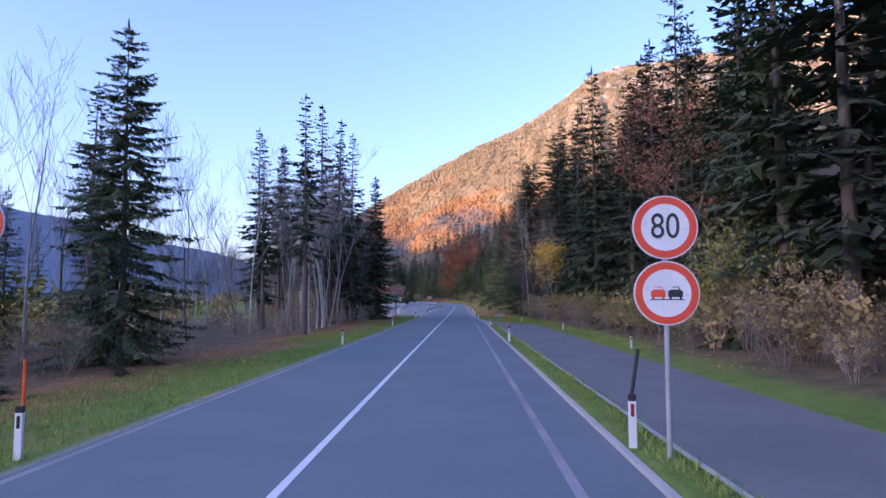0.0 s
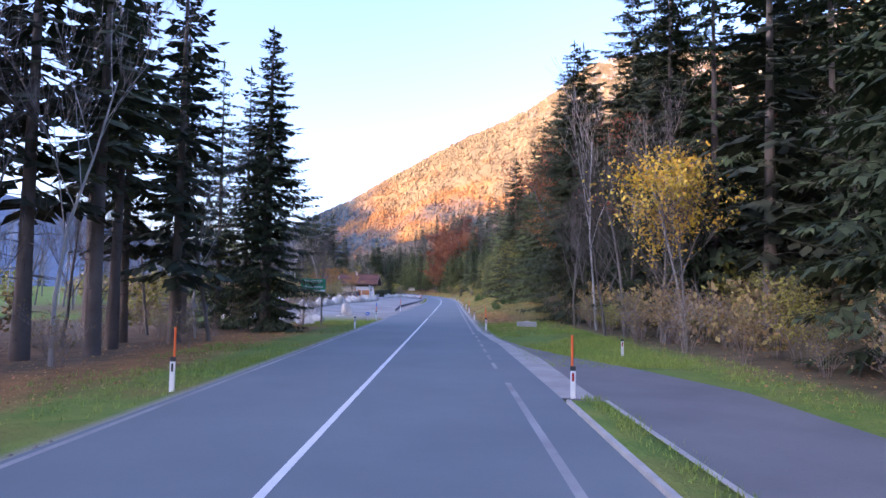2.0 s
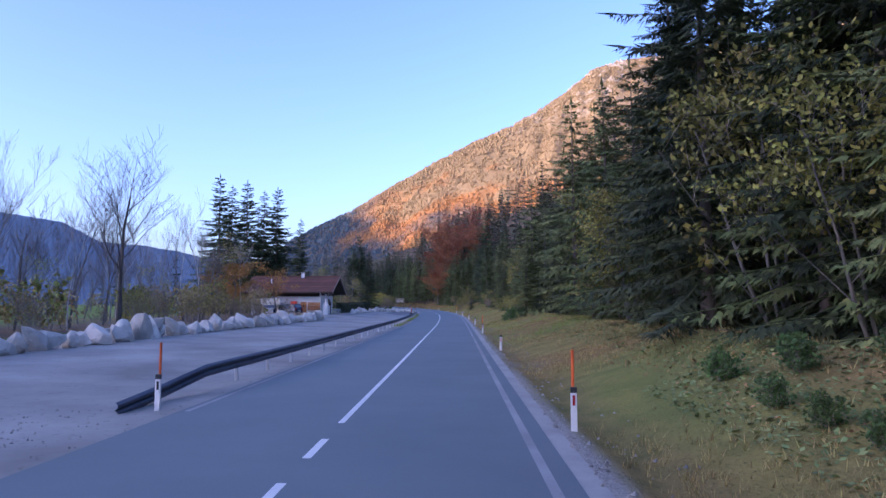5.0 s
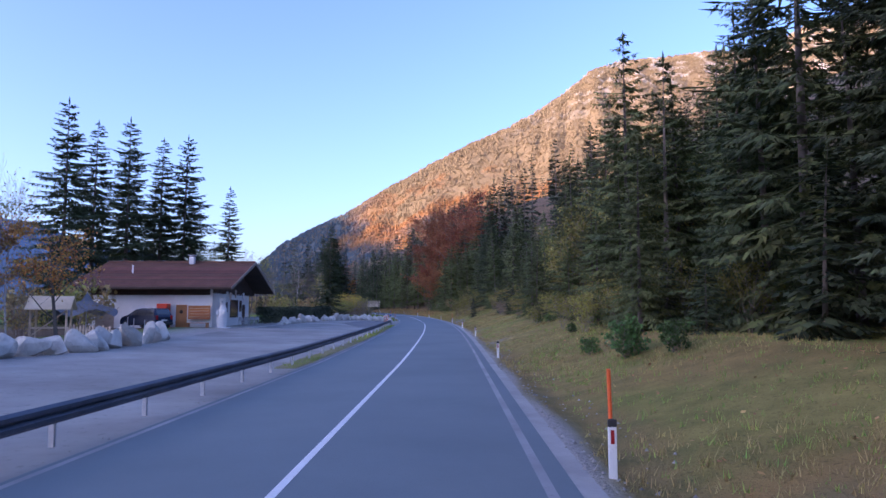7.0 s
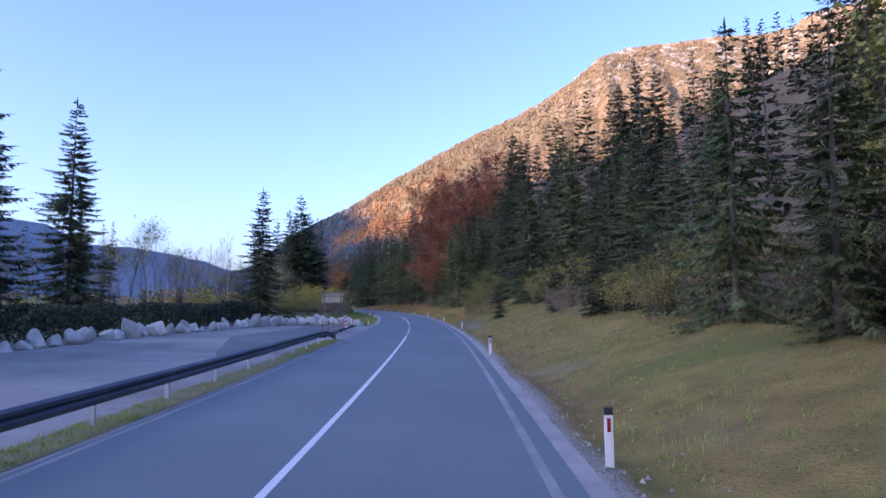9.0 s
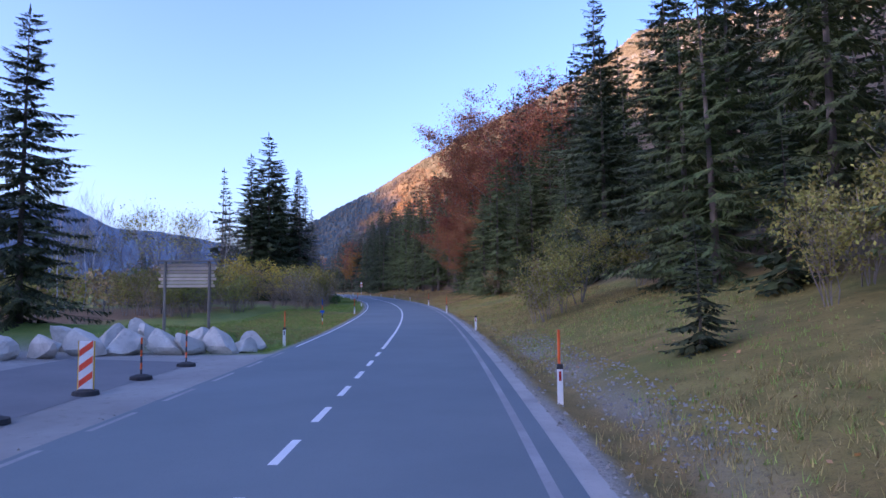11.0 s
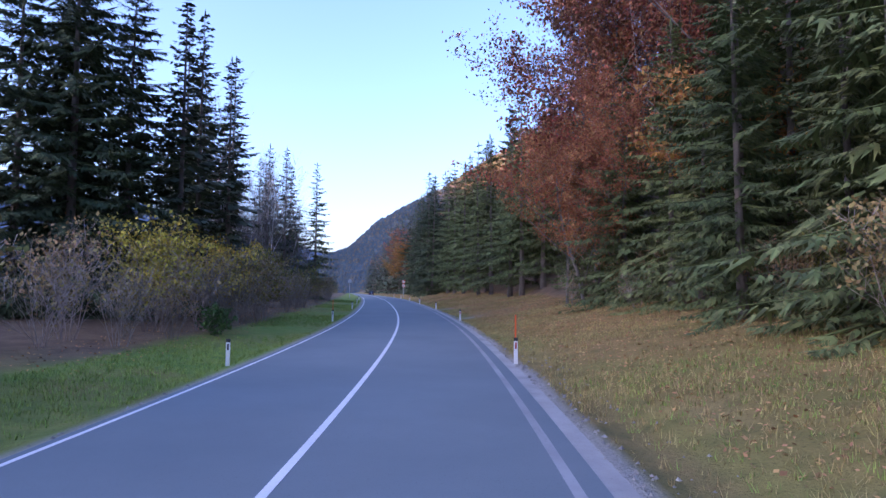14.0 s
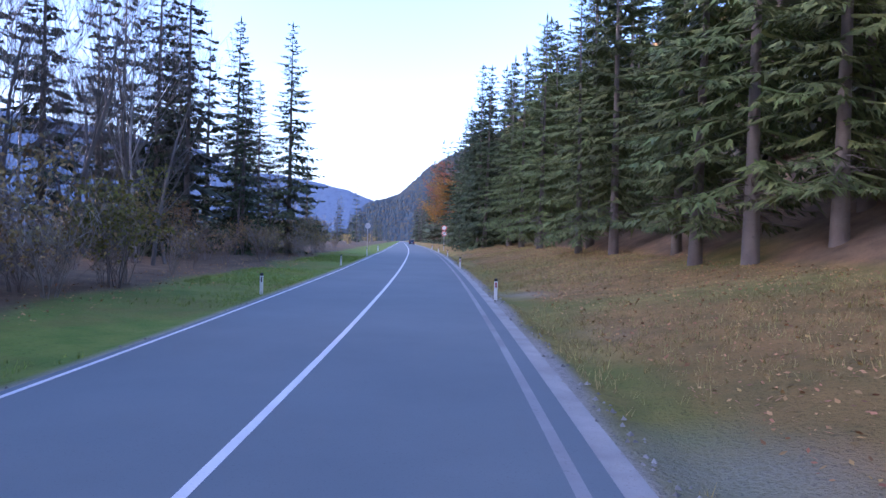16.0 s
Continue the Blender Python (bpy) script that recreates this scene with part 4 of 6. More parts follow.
# ---- planting, stretch by stretch ----
# woods on the left before the forecourt
plant("spruce_fine", 24.3, -10.6, 13.2, 1)
for s, u, h, i in ((67.4, -12.4, 23, 0), (47, -9.2, 17.5, 1), (75.4, -10.6, 22, 2), (84.5, -9.2, 18.5, 1)):
    plant("spruce_bare", s, u, h, i)
plant("spruce_fine", 84.8, -9.0, 18.6, 0)
plant("spruce", 86.5, -12.6, 17.0, 0)
grove(["spruce_bare"], 55, 92, -19, -10.5, 13, (0.75, 1.0), 3, 2.6)
grove(["birch", "bare"], 47, 90, -15, -9.0, 16, (0.75, 1.1), 4, 1.5)
for s, u, h, lean in ((57.4, -13.3, 13, 1), (59.3, -10.4, 14.5, -1.5), (60.3, -10.7, 15, 1), (61.2, -10.3, 14, 2), (62.5, -11.0, 12, -2), (64, -11.6, 14, 1), (52, -10.6, 16, -1), (54.5, -12.2, 12, 1)):
    plant("birch", s, u, h, None, lean)
grove(["bare", "birch"], 10, 52, -34, -10.5, 30, (0.65, 1.05), 5, 1.8)
grove(["spruce", "spruce_bare"], 16, 34, -24, -14, 7, (0.4, 0.6), 6, 2.5)
grove(["shrub_bare"], 4, 96, -16, -8.4, 46, (0.4, 0.85), 7, 1.6)
woods(["scrub_far"], 4, 96, -30, -16, 34, (0.6, 1.1), 8, 1.9)
plant("shrub_bare", 106.0, -10.4, 1.8)
plant("spruce_young", 20.5, -8.6, 1.3)
plant("spruce_young", 15.5, -9.2, 2.2)
# belt of slender trees behind the forecourt
grove(["bare", "bare", "bare", "birch"], 98, 205, -46, -25, 80, (0.7, 1.08), 9, 1.8)
grove(["bare_leaf"], 104, 200, -36, -24, 6, (0.5, 0.75), 91, 6)
plant("bare_leaf", 148.0, -35.4, 16.8, 0)
plant("bare_round", 153.5, -19.2, 11.6, 0)
grove(["shrub", "shrub_bare", "shrub_olive"], 108, 205, -24, -18.6, 32, (0.7, 1.1), 10, 1.9)
woods(["scrub_far", "scrub_far", "scrub_far"], 104, 210, -32, -24, 40, (0.8, 1.3), 106, 1.9)
plant("autumn_open", 192.6, -19.7, 7.4, 0)
plant("autumn_open", 188.5, -24.0, 7.0, 0)
plant("orange", 196, -27, 7.5, 1)
plant("bare_leaf", 197, -27, 11.0, 1)
for s, u, h, i in ((259.2, -30.1, 20.5, 0), (247.1, -33.0, 25.5, 1), (242.4, -34.5, 24, 2), (236.4, -36.2, 25, 3), (251.5, -33.5, 20, 2), (230.5, -37.5, 23, 0), (225.5, -38, 24, 1)):
    plant("spruce_fine", s, u, h, i % 2)
for s, u, h, i in ((239.2, -37.5, 22, 0), (244.8, -36, 21, 1)):
    plant("spruce_bare", s, u, h, i)
grove(["bare", "bare_leaf"], 258, 300, -46, -28, 14, (0.7, 1.0), 12, 2.4)
plant("spruce_fine", 269.6, -15.4, 13.6, 1)
grove(["spruce_young", "spruce_bare"], 272, 306, -48, -30, 9, (0.5, 0.75), 13, 3)
woods(["bare_far", "scrub_far", "scrub_far"], 20, 100, -60, -32, 34, (0.8, 1.2), 101, 3)
woods(["bare_far", "scrub_far", "scrub_far"], 300, 440, -75, -30, 60, (0.8, 1.3), 102, 3)
woods(["bare_far", "scrub_far"], 100, 300, -85, -44, 60, (0.8, 1.3), 103, 3.4)
# bushes and spruces left of the curve
grove(["shrub", "shrub_olive"], 286, 300, -21, -13.5, 8, (0.7, 1.0), 14, 1.9)
grove(["shrub", "shrub_bare", "shrub_olive", "shrub_bare"], 285, 312, -19, -13.5, 20, (0.7, 1.1), 92, 1.7)
woods(["scrub_far", "scrub_far", "scrub_far"], 286, 345, -36, -19, 30, (0.8, 1.35), 107, 1.9)
grove(["bare", "bare_leaf", "spruce_young"], 288, 320, -32, -17, 12, (0.6, 0.95), 108, 2.5)
plant("bare_leaf", 291, -17.5, 8.8, 0)
grove(["bare", "bare", "birch"], 280, 335, -40, -20, 18, (0.7, 1.05), 15, 2.2)
grove(["shrub_bare", "shrub_bare", "shrub", "shrub_bare", "shrub_olive"], 307, 372, -13.5, -8.2, 44, (0.85, 1.4), 16, 1.6)
for s, u, h, i in ((339, -17.2, 24.3, 1), (341.5, -18.6, 20, 1), (343.0, -16.0, 20.5, 1), (338, -19.5, 21, 0)):
    plant("spruce_fine", s, u, h, i)
for s, u, h, i in ((352, -14.2, 17, 2),):
    plant("spruce", s, u, h, i)
for s, u, h, i in ((344, -13.2, 20, 2), (349.5, -13.8, 21, 0), (353, -12.6, 19, 2)):
    plant("spruce_bare", s, u, h, i)
plant("spruce_bare", 357, -17, 23, 2)
plant("spruce_bare", 362, -14.5, 22, 0)
plant("spruce_bare", 366, -18.5, 24, 3)
plant("bare", 377.9, -15.3, 16, 1)
plant("bare", 384, -14.8, 15, 3)
for s, u, h, i in ((389.5, -15.9, 20, 0), (396, -16.8, 17, 2), (403.6, -14.7, 20, 1), (409, -11.2, 21.5, 3), (415, -15.5, 17, 2), (399.5, -13, 14, 0)):
    plant("spruce", s, u, h, i)
for s, u, h in ((383, -19.5, 20), (388, -13.4, 19.5), (399, -18.5, 20)):
    plant("spruce_bare", s, u, h, 2)
grove(["birch", "bare"], 358, 425, -26, -11.5, 26, (0.75, 1.1), 17, 1.8)
grove(["shrub_bare", "shrub", "shrub_bare"], 366, 440, -13.5, -8.6, 36, (0.6, 0.95), 18, 1.6)
for s, u, h in ((333, -10.6, 5.2), (337, -11.8, 5.6), (341, -10.2, 5.0), (345, -11.2, 5.4), (309, -12.8, 5.0), (299, -14.0, 4.6), (352, -10.4, 4.6), (303, -15.5, 5.4)):
    plant("shrub_gold", s, u, h)
grove(["bare", "bare", "birch"], 356, 398, -22, -10.5, 18, (0.9, 1.4), 116, 1.6)
woods(["bare_far", "spruce_far", "scrub_far"], 356, 440, -34, -18, 40, (0.8, 1.2), 117, 2.2)
plant("shrub_green", 332.6, -7.6, 1.6, 0)
plant("shrub_green", 334.5, -8.2, 1.4, 1)
plant("shrub_green", 176.8, 7.6, 1.5, 0)
plant("shrub_green", 174.8, 8.4, 1.2, 1)
plant("shrub_green", 180.5, 7.2, 0.8, 1)
grove(["shrub_green"], 111, 126, 6.8, 9.4, 12, (0.3, 0.55), 131, 0.9)
grove(["shrub_green", "shrub_olive"], 184, 206, 8.2, 10.2, 10, (0.35, 0.6), 132, 1.1)
# the wood on the right before the straight ends
for s, u, h, i in ((97.9, 11.8, 22.6, 0), (88.2, 25.3, 25, 1)):
    plant("spruce_fine", s, u, h, i)
grove(["bare", "shrub_bare", "shrub_bare"], 70, 104, 10.2, 12.8, 26, (0.6, 1.0), 118, 1.4)
plant("maple", 75.0, 11.6, 9.6, 0)
plant("birch", 85.6, 10.9, 14.5, 0)
plant("birch", 76, 13.0, 12, 1)
for s, u, h, i in ((101.5, 13.3, 23, 1), (107, 13.0, 23, 0), (113.5, 13.1, 22, 1), (119, 12.2, 21, 0), (127.5, 12.2, 20, 0), (135, 10.8, 19.5, 1), (142, 12.0, 18.5, 0), (93.5, 15.5, 25, 1), (84, 15.0, 24, 0)):
    plant("spruce_fine", s, u, h, i)
grove(["spruce", "spruce", "spruce_bare"], 4, 100, 13.6, 20, 34, (0.8, 1.15), 20, 2.9)
woods(["spruce_far"], 0, 104, 21, 28, 26, (0.9, 1.2), 42, 3.0)
woods(["spruce_far"], 0, 104, 27, 50, 40, (1.0, 1.25), 21, 3.4)
grove(["shrub_bare", "shrub"], 290, 345, 11, 16, 26, (0.5, 0.9), 43, 1.8)
grove(["beech_thin", "bare"], 30, 100, 13.0, 19, 8, (0.6, 0.85), 22, 3)
plant("beech", 96, 20, 17, 0)
plant("beech_thin", 104, 13.5, 13, 1)
grove(["shrub_olive", "shrub_bare", "shrub_bare", "shrub"], 8, 104, 10.8, 14.5, 60, (0.45, 0.85), 23, 1.5)
plant("shrub_olive", 26, 13.2, 5.2, 0)
plant("shrub_olive", 30, 13.6, 4.6, 1)
# the wood's edge along the bank on the right
grove(["spruce_edge"], 101, 165, 10.8, 14, 16, (0.7, 1.15), 24, 2.6)
grove(["hazel"], 126, 160, 11.0, 14, 5, (0.7, 1.1), 104, 3)
grove(["spruce_edge"], 103, 124, 10.6, 13.5, 5, (0.7, 1.1), 115, 2.6)
grove(["spruce"], 100, 165, 14, 18, 14, (0.7, 1.0), 105, 2.6)
plant("orange", 106, 12.4, 8.5, 0)
grove(["beech_thin", "orange"], 98, 128, 11.5, 16, 5, (0.7, 1.0), 25, 3)
grove(["spruce_edge", "spruce_edge", "shrub_olive"], 165, 250, 11.8, 18.5, 34, (0.55, 0.95), 26, 2.5)
grove(["spruce_edge", "spruce_edge", "shrub_olive"], 250, 330, 12.6, 19, 34, (0.65, 1.1), 27, 2.5)
woods(["spruce_far"], 100, 170, 21, 36, 28, (0.85, 1.15), 28, 3.3)
woods(["spruce_far"], 170, 330, 22, 36, 52, (0.32, 0.55), 96, 3.3)
woods(["spruce_far"], 100, 200, 36, 66, 26, (0.85, 1.15), 29, 4.6)
woods(["spruce_far"], 200, 340, 36, 66, 34, (0.5, 0.7), 97, 4.4)
for s, u, h, i in ((277.7, 18.7, 19, 0), (273.7, 29.3, 19, 1), (271.7, 12.9, 16, 0), (287.8, 14.5, 17, 1)):
    plant("spruce_fine", s, u, h, i)
grove(["spruce_edge", "spruce_edge", "spruce_edge", "hazel"], 172, 214, 10.8, 16.5, 22, (0.7, 1.15), 109, 2.3)
grove(["shrub_olive", "spruce_young", "spruce_young"], 150, 262, 10.0, 13.4, 30, (0.5, 1.0), 94, 1.9)
for s, u, h in ((168, 12.6, 15), (173, 14.4, 16), (178, 12.6, 13), (183, 15.2, 13.5), (189, 13.4, 11), (195, 15.8, 11.5)):
    plant("spruce_fine", s, u, h, 0)
plant("spruce_young", 256.3, 7.8, 2.9, 0)
plant("spruce_fine", 298.5, 17.2, 24.5, 0)
plant("spruce_fine", 295, 33.5, 23, 1)
plant("spruce_young", 246, 10.4, 2.8, 1)
plant("shrub_olive", 272.6, 7.2, 3.4, 0)
plant("shrub_olive", 274.2, 8.4, 3.6, 2)
plant("shrub_olive", 273.6, 6.9, 2.4, 1)
plant("hazel", 276, 9.6, 5.0, 1)
grove(["spruce_edge", "spruce_edge", "spruce_young"], 182, 220, 9.6, 11.8, 16, (0.38, 0.62), 119, 1.9)
grove(["shrub_olive", "shrub_bare"], 186, 250, 9.2, 11.0, 14, (0.4, 0.7), 120, 2.2)
for s, u, h, i in ((201.5, 13.0, 8.5, 2), (206, 12.8, 8, 0), (212, 13.0, 8, 1)):
    plant("hazel", s, u, h, i)
for s, u, h, i in ((341, 15.5, 25, 0), (346, 14.4, 23, 1), (337, 18, 25, 2), (351, 14.6, 23, 0), (350, 18.5, 27, 2), (346, 21, 28, 1)):
    plant("beech", s, u, h, i)
plant("beech_thin", 345, 20.5, 30, 0)
plant("beech_thin", 351, 17.0, 28, 1)
plant("beech_thin", 347, 16.5, 25, 0)
for s, u, h, i in ((343.5, 11.4, 12, 0), (347, 11.2, 11, 1), (339, 12.5, 12, 1)):
    plant("beech", s, u, h, i)
grove(["spruce_edge"], 336, 362, 12.5, 18, 12, (0.5, 0.95), 110, 2.2)
plant("orange", 331, 15.0, 10, 1)
grove(["spruce_edge"], 312, 340, 11.2, 15.0, 11, (0.8, 1.2), 31, 2.4)
grove(["spruce_edge"], 300, 340, 14.5, 19, 10, (0.9, 1.2), 112, 2.6)
grove(["spruce"], 100, 165, 17, 24, 13, (0.8, 1.1), 41, 3.4)
woods(["spruce_far"], 165, 330, 18, 24, 26, (0.35, 0.6), 95, 3.4)
grove(["spruce_high"], 366, 430, 11.4, 17.0, 24, (1.0, 1.35), 32, 2.6)
grove(["spruce"], 426, 482, 9.6, 13.5, 16, (1.05, 1.3), 98, 2.8)
woods(["spruce_far"], 326, 480, 19, 36, 56, (1.2, 1.5), 33, 3.2)
woods(["spruce_far"], 326, 500, 36, 62, 34, (1.1, 1.4), 34, 4.8)
woods(["spruce_far"], 478, 640, 8.4, 16, 36, (1.0, 1.4), 35, 3.2)
woods(["spruce_far"], 478, 660, 18, 44, 40, (1.0, 1.4), 93, 4)
plant("orange", 500, 9.4, 14, 0)
plant("beech", 508, 10.5, 18, 1)
plant("beech", 518, 11.5, 19, 2)
plant("orange", 489, 12, 8, 1)
woods(["bare_far", "scrub_far", "spruce_far"], 442, 640, -38, -11, 38, (0.6, 0.9), 36, 3.5)
woods(["bare_far", "spruce_far"], 640, 880, -40, -9, 34, (0.6, 0.9), 37, 5)
woods(["spruce_far", "spruce_far", "spruce_far", "beech_thin"], 640, 880, 8, 45, 56, (1.0, 1.5), 38, 4.5)
woods(["scrub_far"], 8, 104, 11.5, 18, 60, (0.5, 0.95), 111, 1.8)
woods(["spruce_far"], -20, 660, 64, 165, 130, (0.8, 1.2), 113, 5)
woods(["bare_far", "spruce_far"], -20, 660, -210, -70, 70, (0.7, 1.1), 114, 5)
join_woods("background_woods", "dense spruce wood on the hillside behind the first trees")

# ---- roadside posts, signs and rail ----
def delineator(m, rod="orange", bent=0.0, front=True, h=0.77):
    ob = thing("delineator_post", "white roadside marker post with black cap" + (" and orange rod" if rod == "orange" else " and two-coloured rod" if rod == "banded" else ""), "marker post", "marker posts along the road", m=m)
    out = [(-0.06, -0.035), (0.06, -0.035), (0.045, 0.045), (-0.045, 0.045)]
    part("post", prism(out, -0.15, h - 0.10, "z", 0.008), WHITE_PLASTIC, ob)
    part("cap", prism([(a * 1.04, b * 1.04) for a, b in out], h - 0.10, h, "z", 0.01), BLACK_PLASTIC, ob, "black cap")
    part("reflector", box(-0.024, 0.024, -0.043, -0.033, h - 0.32, h - 0.14, 0.003), RED_GLASS if front else SIGN_BLACK, ob, "small upright reflector")
    if rod:
        tip = Vector((math.sin(radians(bent)), 0, math.cos(radians(bent)))) * 0.78
        foot = Vector((0, 0.06, h - 0.12))
        part("snow_rod", tube(foot, foot + tip, 0.028, 0.028, 8), {"orange": ORANGE_PAINT, "banded": ORANGE_PAINT, "black": BLACK_PLASTIC}[rod], ob, "bent black rod" if rod == "black" else "orange snow rod")
        if rod == "banded":
            part("rod_band", tube(foot + tip * 0.62, foot + tip * 1.01, 0.0295, None, 8), BLUE_PAINT, ob, "blue upper half of the rod")
    return ob


for s, u, rod, bent in ((9.8, 4.6, "black", 9), (35, 4.61, "orange", 0), (59.7, 4.66, "orange", 0), (87, 4.27, "orange", -2), (102.8, 4.11, None, 0), (124.2, 4.25, "orange", 0), (145.7, 4.41, None, 0), (165.1, 4.27, "orange", -1), (187.2, 4.31, None, 0), (208.5, 4.25, None, 0), (226.5, 3.99, None, 0), (254.7, 4.4, "orange", 0), (277.3, 4.26, None, 0), (299.8, 3.92, "orange", 1), (323.1, 4.04, "orange", 0), (347.5, 4.1, None, 0), (369.2, 4.07, None, 0), (391.2, 3.95, None, 0), (414, 4.1, None, 0), (437, 4.1, None, 0), (460, 4.1, None, 0)):
    delineator(stand(s, u, 0, 1, 0.0), rod, bent)
for s, u, rod in ((9.5, -4.28, "orange"), (34.5, -4.13, None), (60.2, -4.21, "orange"), (87, -4, None), (100.9, -4.23, "banded"), (126.1, -4.1, "orange"), (269.1, -4.24, "orange"), (300.1, -4.18, "orange"), (322.8, -4.22, None), (347.3, -4.29, "orange"), (370.2, -4.23, None), (393.2, -4.35, None), (416, -4.3, None), (439, -4.3, None)):
    delineator(stand(s, u, 0, 1, 0.0), rod, 0, False)
for s, u in ((30.3, 9.8), (50.2, 9.75), (70, 8.4)):
    delineator(stand(s, u, 0, 0.85, 0.0), None)
tag = thing("marker_rod", "orange and blue banded marker rod with a small blue plate", "marker rod", m=stand(283.9, -4.94))
for k, m_ in enumerate((BLACK_PLASTIC, ORANGE_PAINT, SIGN_WHITE, BLACK_PLASTIC, BLUE_PAINT, ORANGE_PAINT, ORANGE_PAINT, BLUE_PAINT, BLUE_PAINT)):
    part("band", tube((0, 0, k * 0.205 - 0.1), (0, 0, k * 0.205 + 0.105), 0.026, None, 8), m_, tag)
part("plate", box(-0.13, 0.13, -0.035, -0.025, 0.85, 1.0, 0.004), BLUE_PAINT, tag, "small blue plate")


def disc(r, y0, y1, segments=40):
    return tube((0, y0, 0), (0, y1, 0), r, r, segments)


def ring(r0, r1, y0, y1, segments=48):
    bm = bmesh.new()
    loops = []
    for r, y in ((r0, y0), (r1, y0), (r1, y1), (r0, y1)):
        loops.append([bm.verts.new((r * math.cos(6.28318 * k / segments), y, r * math.sin(6.28318 * k / segments))) for k in range(segments)])
    for a in range(4):
        for k in range(segments):
            bm.faces.new((loops[a][k], loops[a][(k + 1) % segments], loops[(a + 1) % 4][(k + 1) % segments], loops[(a + 1) % 4][k]))
    bmesh.ops.recalc_face_normals(bm, faces=bm.faces)
    return bm


def round_sign(parent, z, r, what):
    plate = part("sign_plate", disc(r, -0.012, 0.012), STEEL, parent)
    plate.location = (0, -0.055, z)
    part("face", disc(r * 0.985, -0.016, -0.0125), SIGN_WHITE, plate, "white sign face")
    part("border", ring(r * 0.735, r * 0.955, -0.021, -0.0165), RED_PAINT, plate, "red border ring")
    if what == "80":
        part("numerals", scaled(lettering("80", r * 1.12), 0.82, -0.021), SIGN_BLACK, plate, "black numerals")
        plate.children[-1].data.materials.append(SIGN_BLACK)
    elif what == "cars":
        for x, m_, nm in ((-0.26, RED_PAINT, "red_car_symbol"), (0.26, SIGN_BLACK, "black_car_symbol")):
            k = r * 1.0
            bm = prism([(k * (x - 0.22), k * -0.12), (k * (x + 0.22), k * -0.12), (k * (x + 0.22), k * 0.06), (k * (x + 0.16), k * 0.09), (k * (x - 0.16), k * 0.09), (k * (x - 0.22), k * 0.06)], -0.021, -0.0165, "y")
            prism([(k * (x - 0.15), k * 0.09), (k * (x + 0.15), k * 0.09), (k * (x + 0.10), k * 0.20), (k * (x - 0.10), k * 0.20), (k * (x - 0.12), k * 0.175), (k * (x + 0.08), k * 0.175), (k * (x + 0.115), k * 0.11), (k * (x - 0.135), k * 0.11)], -0.021, -0.0165, "y", 0, bm)
            for w in (-0.15, 0.15):
                box(k * (x + w - 0.035), k * (x + w + 0.035), -0.021, -0.0165, k * -0.19, k * -0.12, 0, bm)
            part(nm, bm, m_, plate)
        part("ground_bar", box(-r * 0.52, r * 0.52, -0.021, -0.0165, -r * 0.215, -r * 0.185), SIGN_BLACK, plate)
    return plate


def scaled(me, kx, y):
    me.transform(Matrix.Translation((0, y, 0)) @ Matrix.Diagonal((kx, 1, 1, 1)))
    return me


sign = thing("traffic_sign", "round red-bordered speed limit and no-overtaking signs on a steel pole", "traffic sign", m=stand(9.2, 4.95, -4))
part("pole", tube((0, 0, -0.3), (0, 0, 3.5), 0.038, None, 12), STEEL, sign)
round_sign(sign, 3.14, 0.445, "80")
round_sign(sign, 2.23, 0.445, "cars")
sign = thing("traffic_sign", "round red-bordered sign on a steel pole beside the wood", "traffic sign", m=stand(10.5, -5.75, -3))
part("pole", tube((0, 0, -0.3), (0, 0, 3.95), 0.038, None, 12), STEEL, sign)
round_sign(sign, 3.6, 0.455, "plain")
sign = thing("traffic_sign", "two small round signs on a pole by the distant bend", "traffic sign", m=stand(448, 5.4))
part("pole", tube((0, 0, -0.3), (0, 0, 3.9), 0.038, None, 12), STEEL, sign)
round_sign(sign, 3.55, 0.40, "none")
low = round_sign(sign, 2.7, 0.40, "none")
part("stripe", box(-0.3, 0.3, -0.026, -0.022, -0.05, 0.05, 0, None, pose(0, 0, 0, 0, -40)), SIGN_BLACK, low, "dark diagonal stripe")
sign = thing("traffic_sign", "grey back of a round sign on a pole", "traffic sign", m=stand(447, -6.3, 180))
part("pole", tube((0, 0, -0.3), (0, 0, 3.9), 0.038, None, 12), STEEL, sign)
round_sign(sign, 3.6, 0.42, "plain")


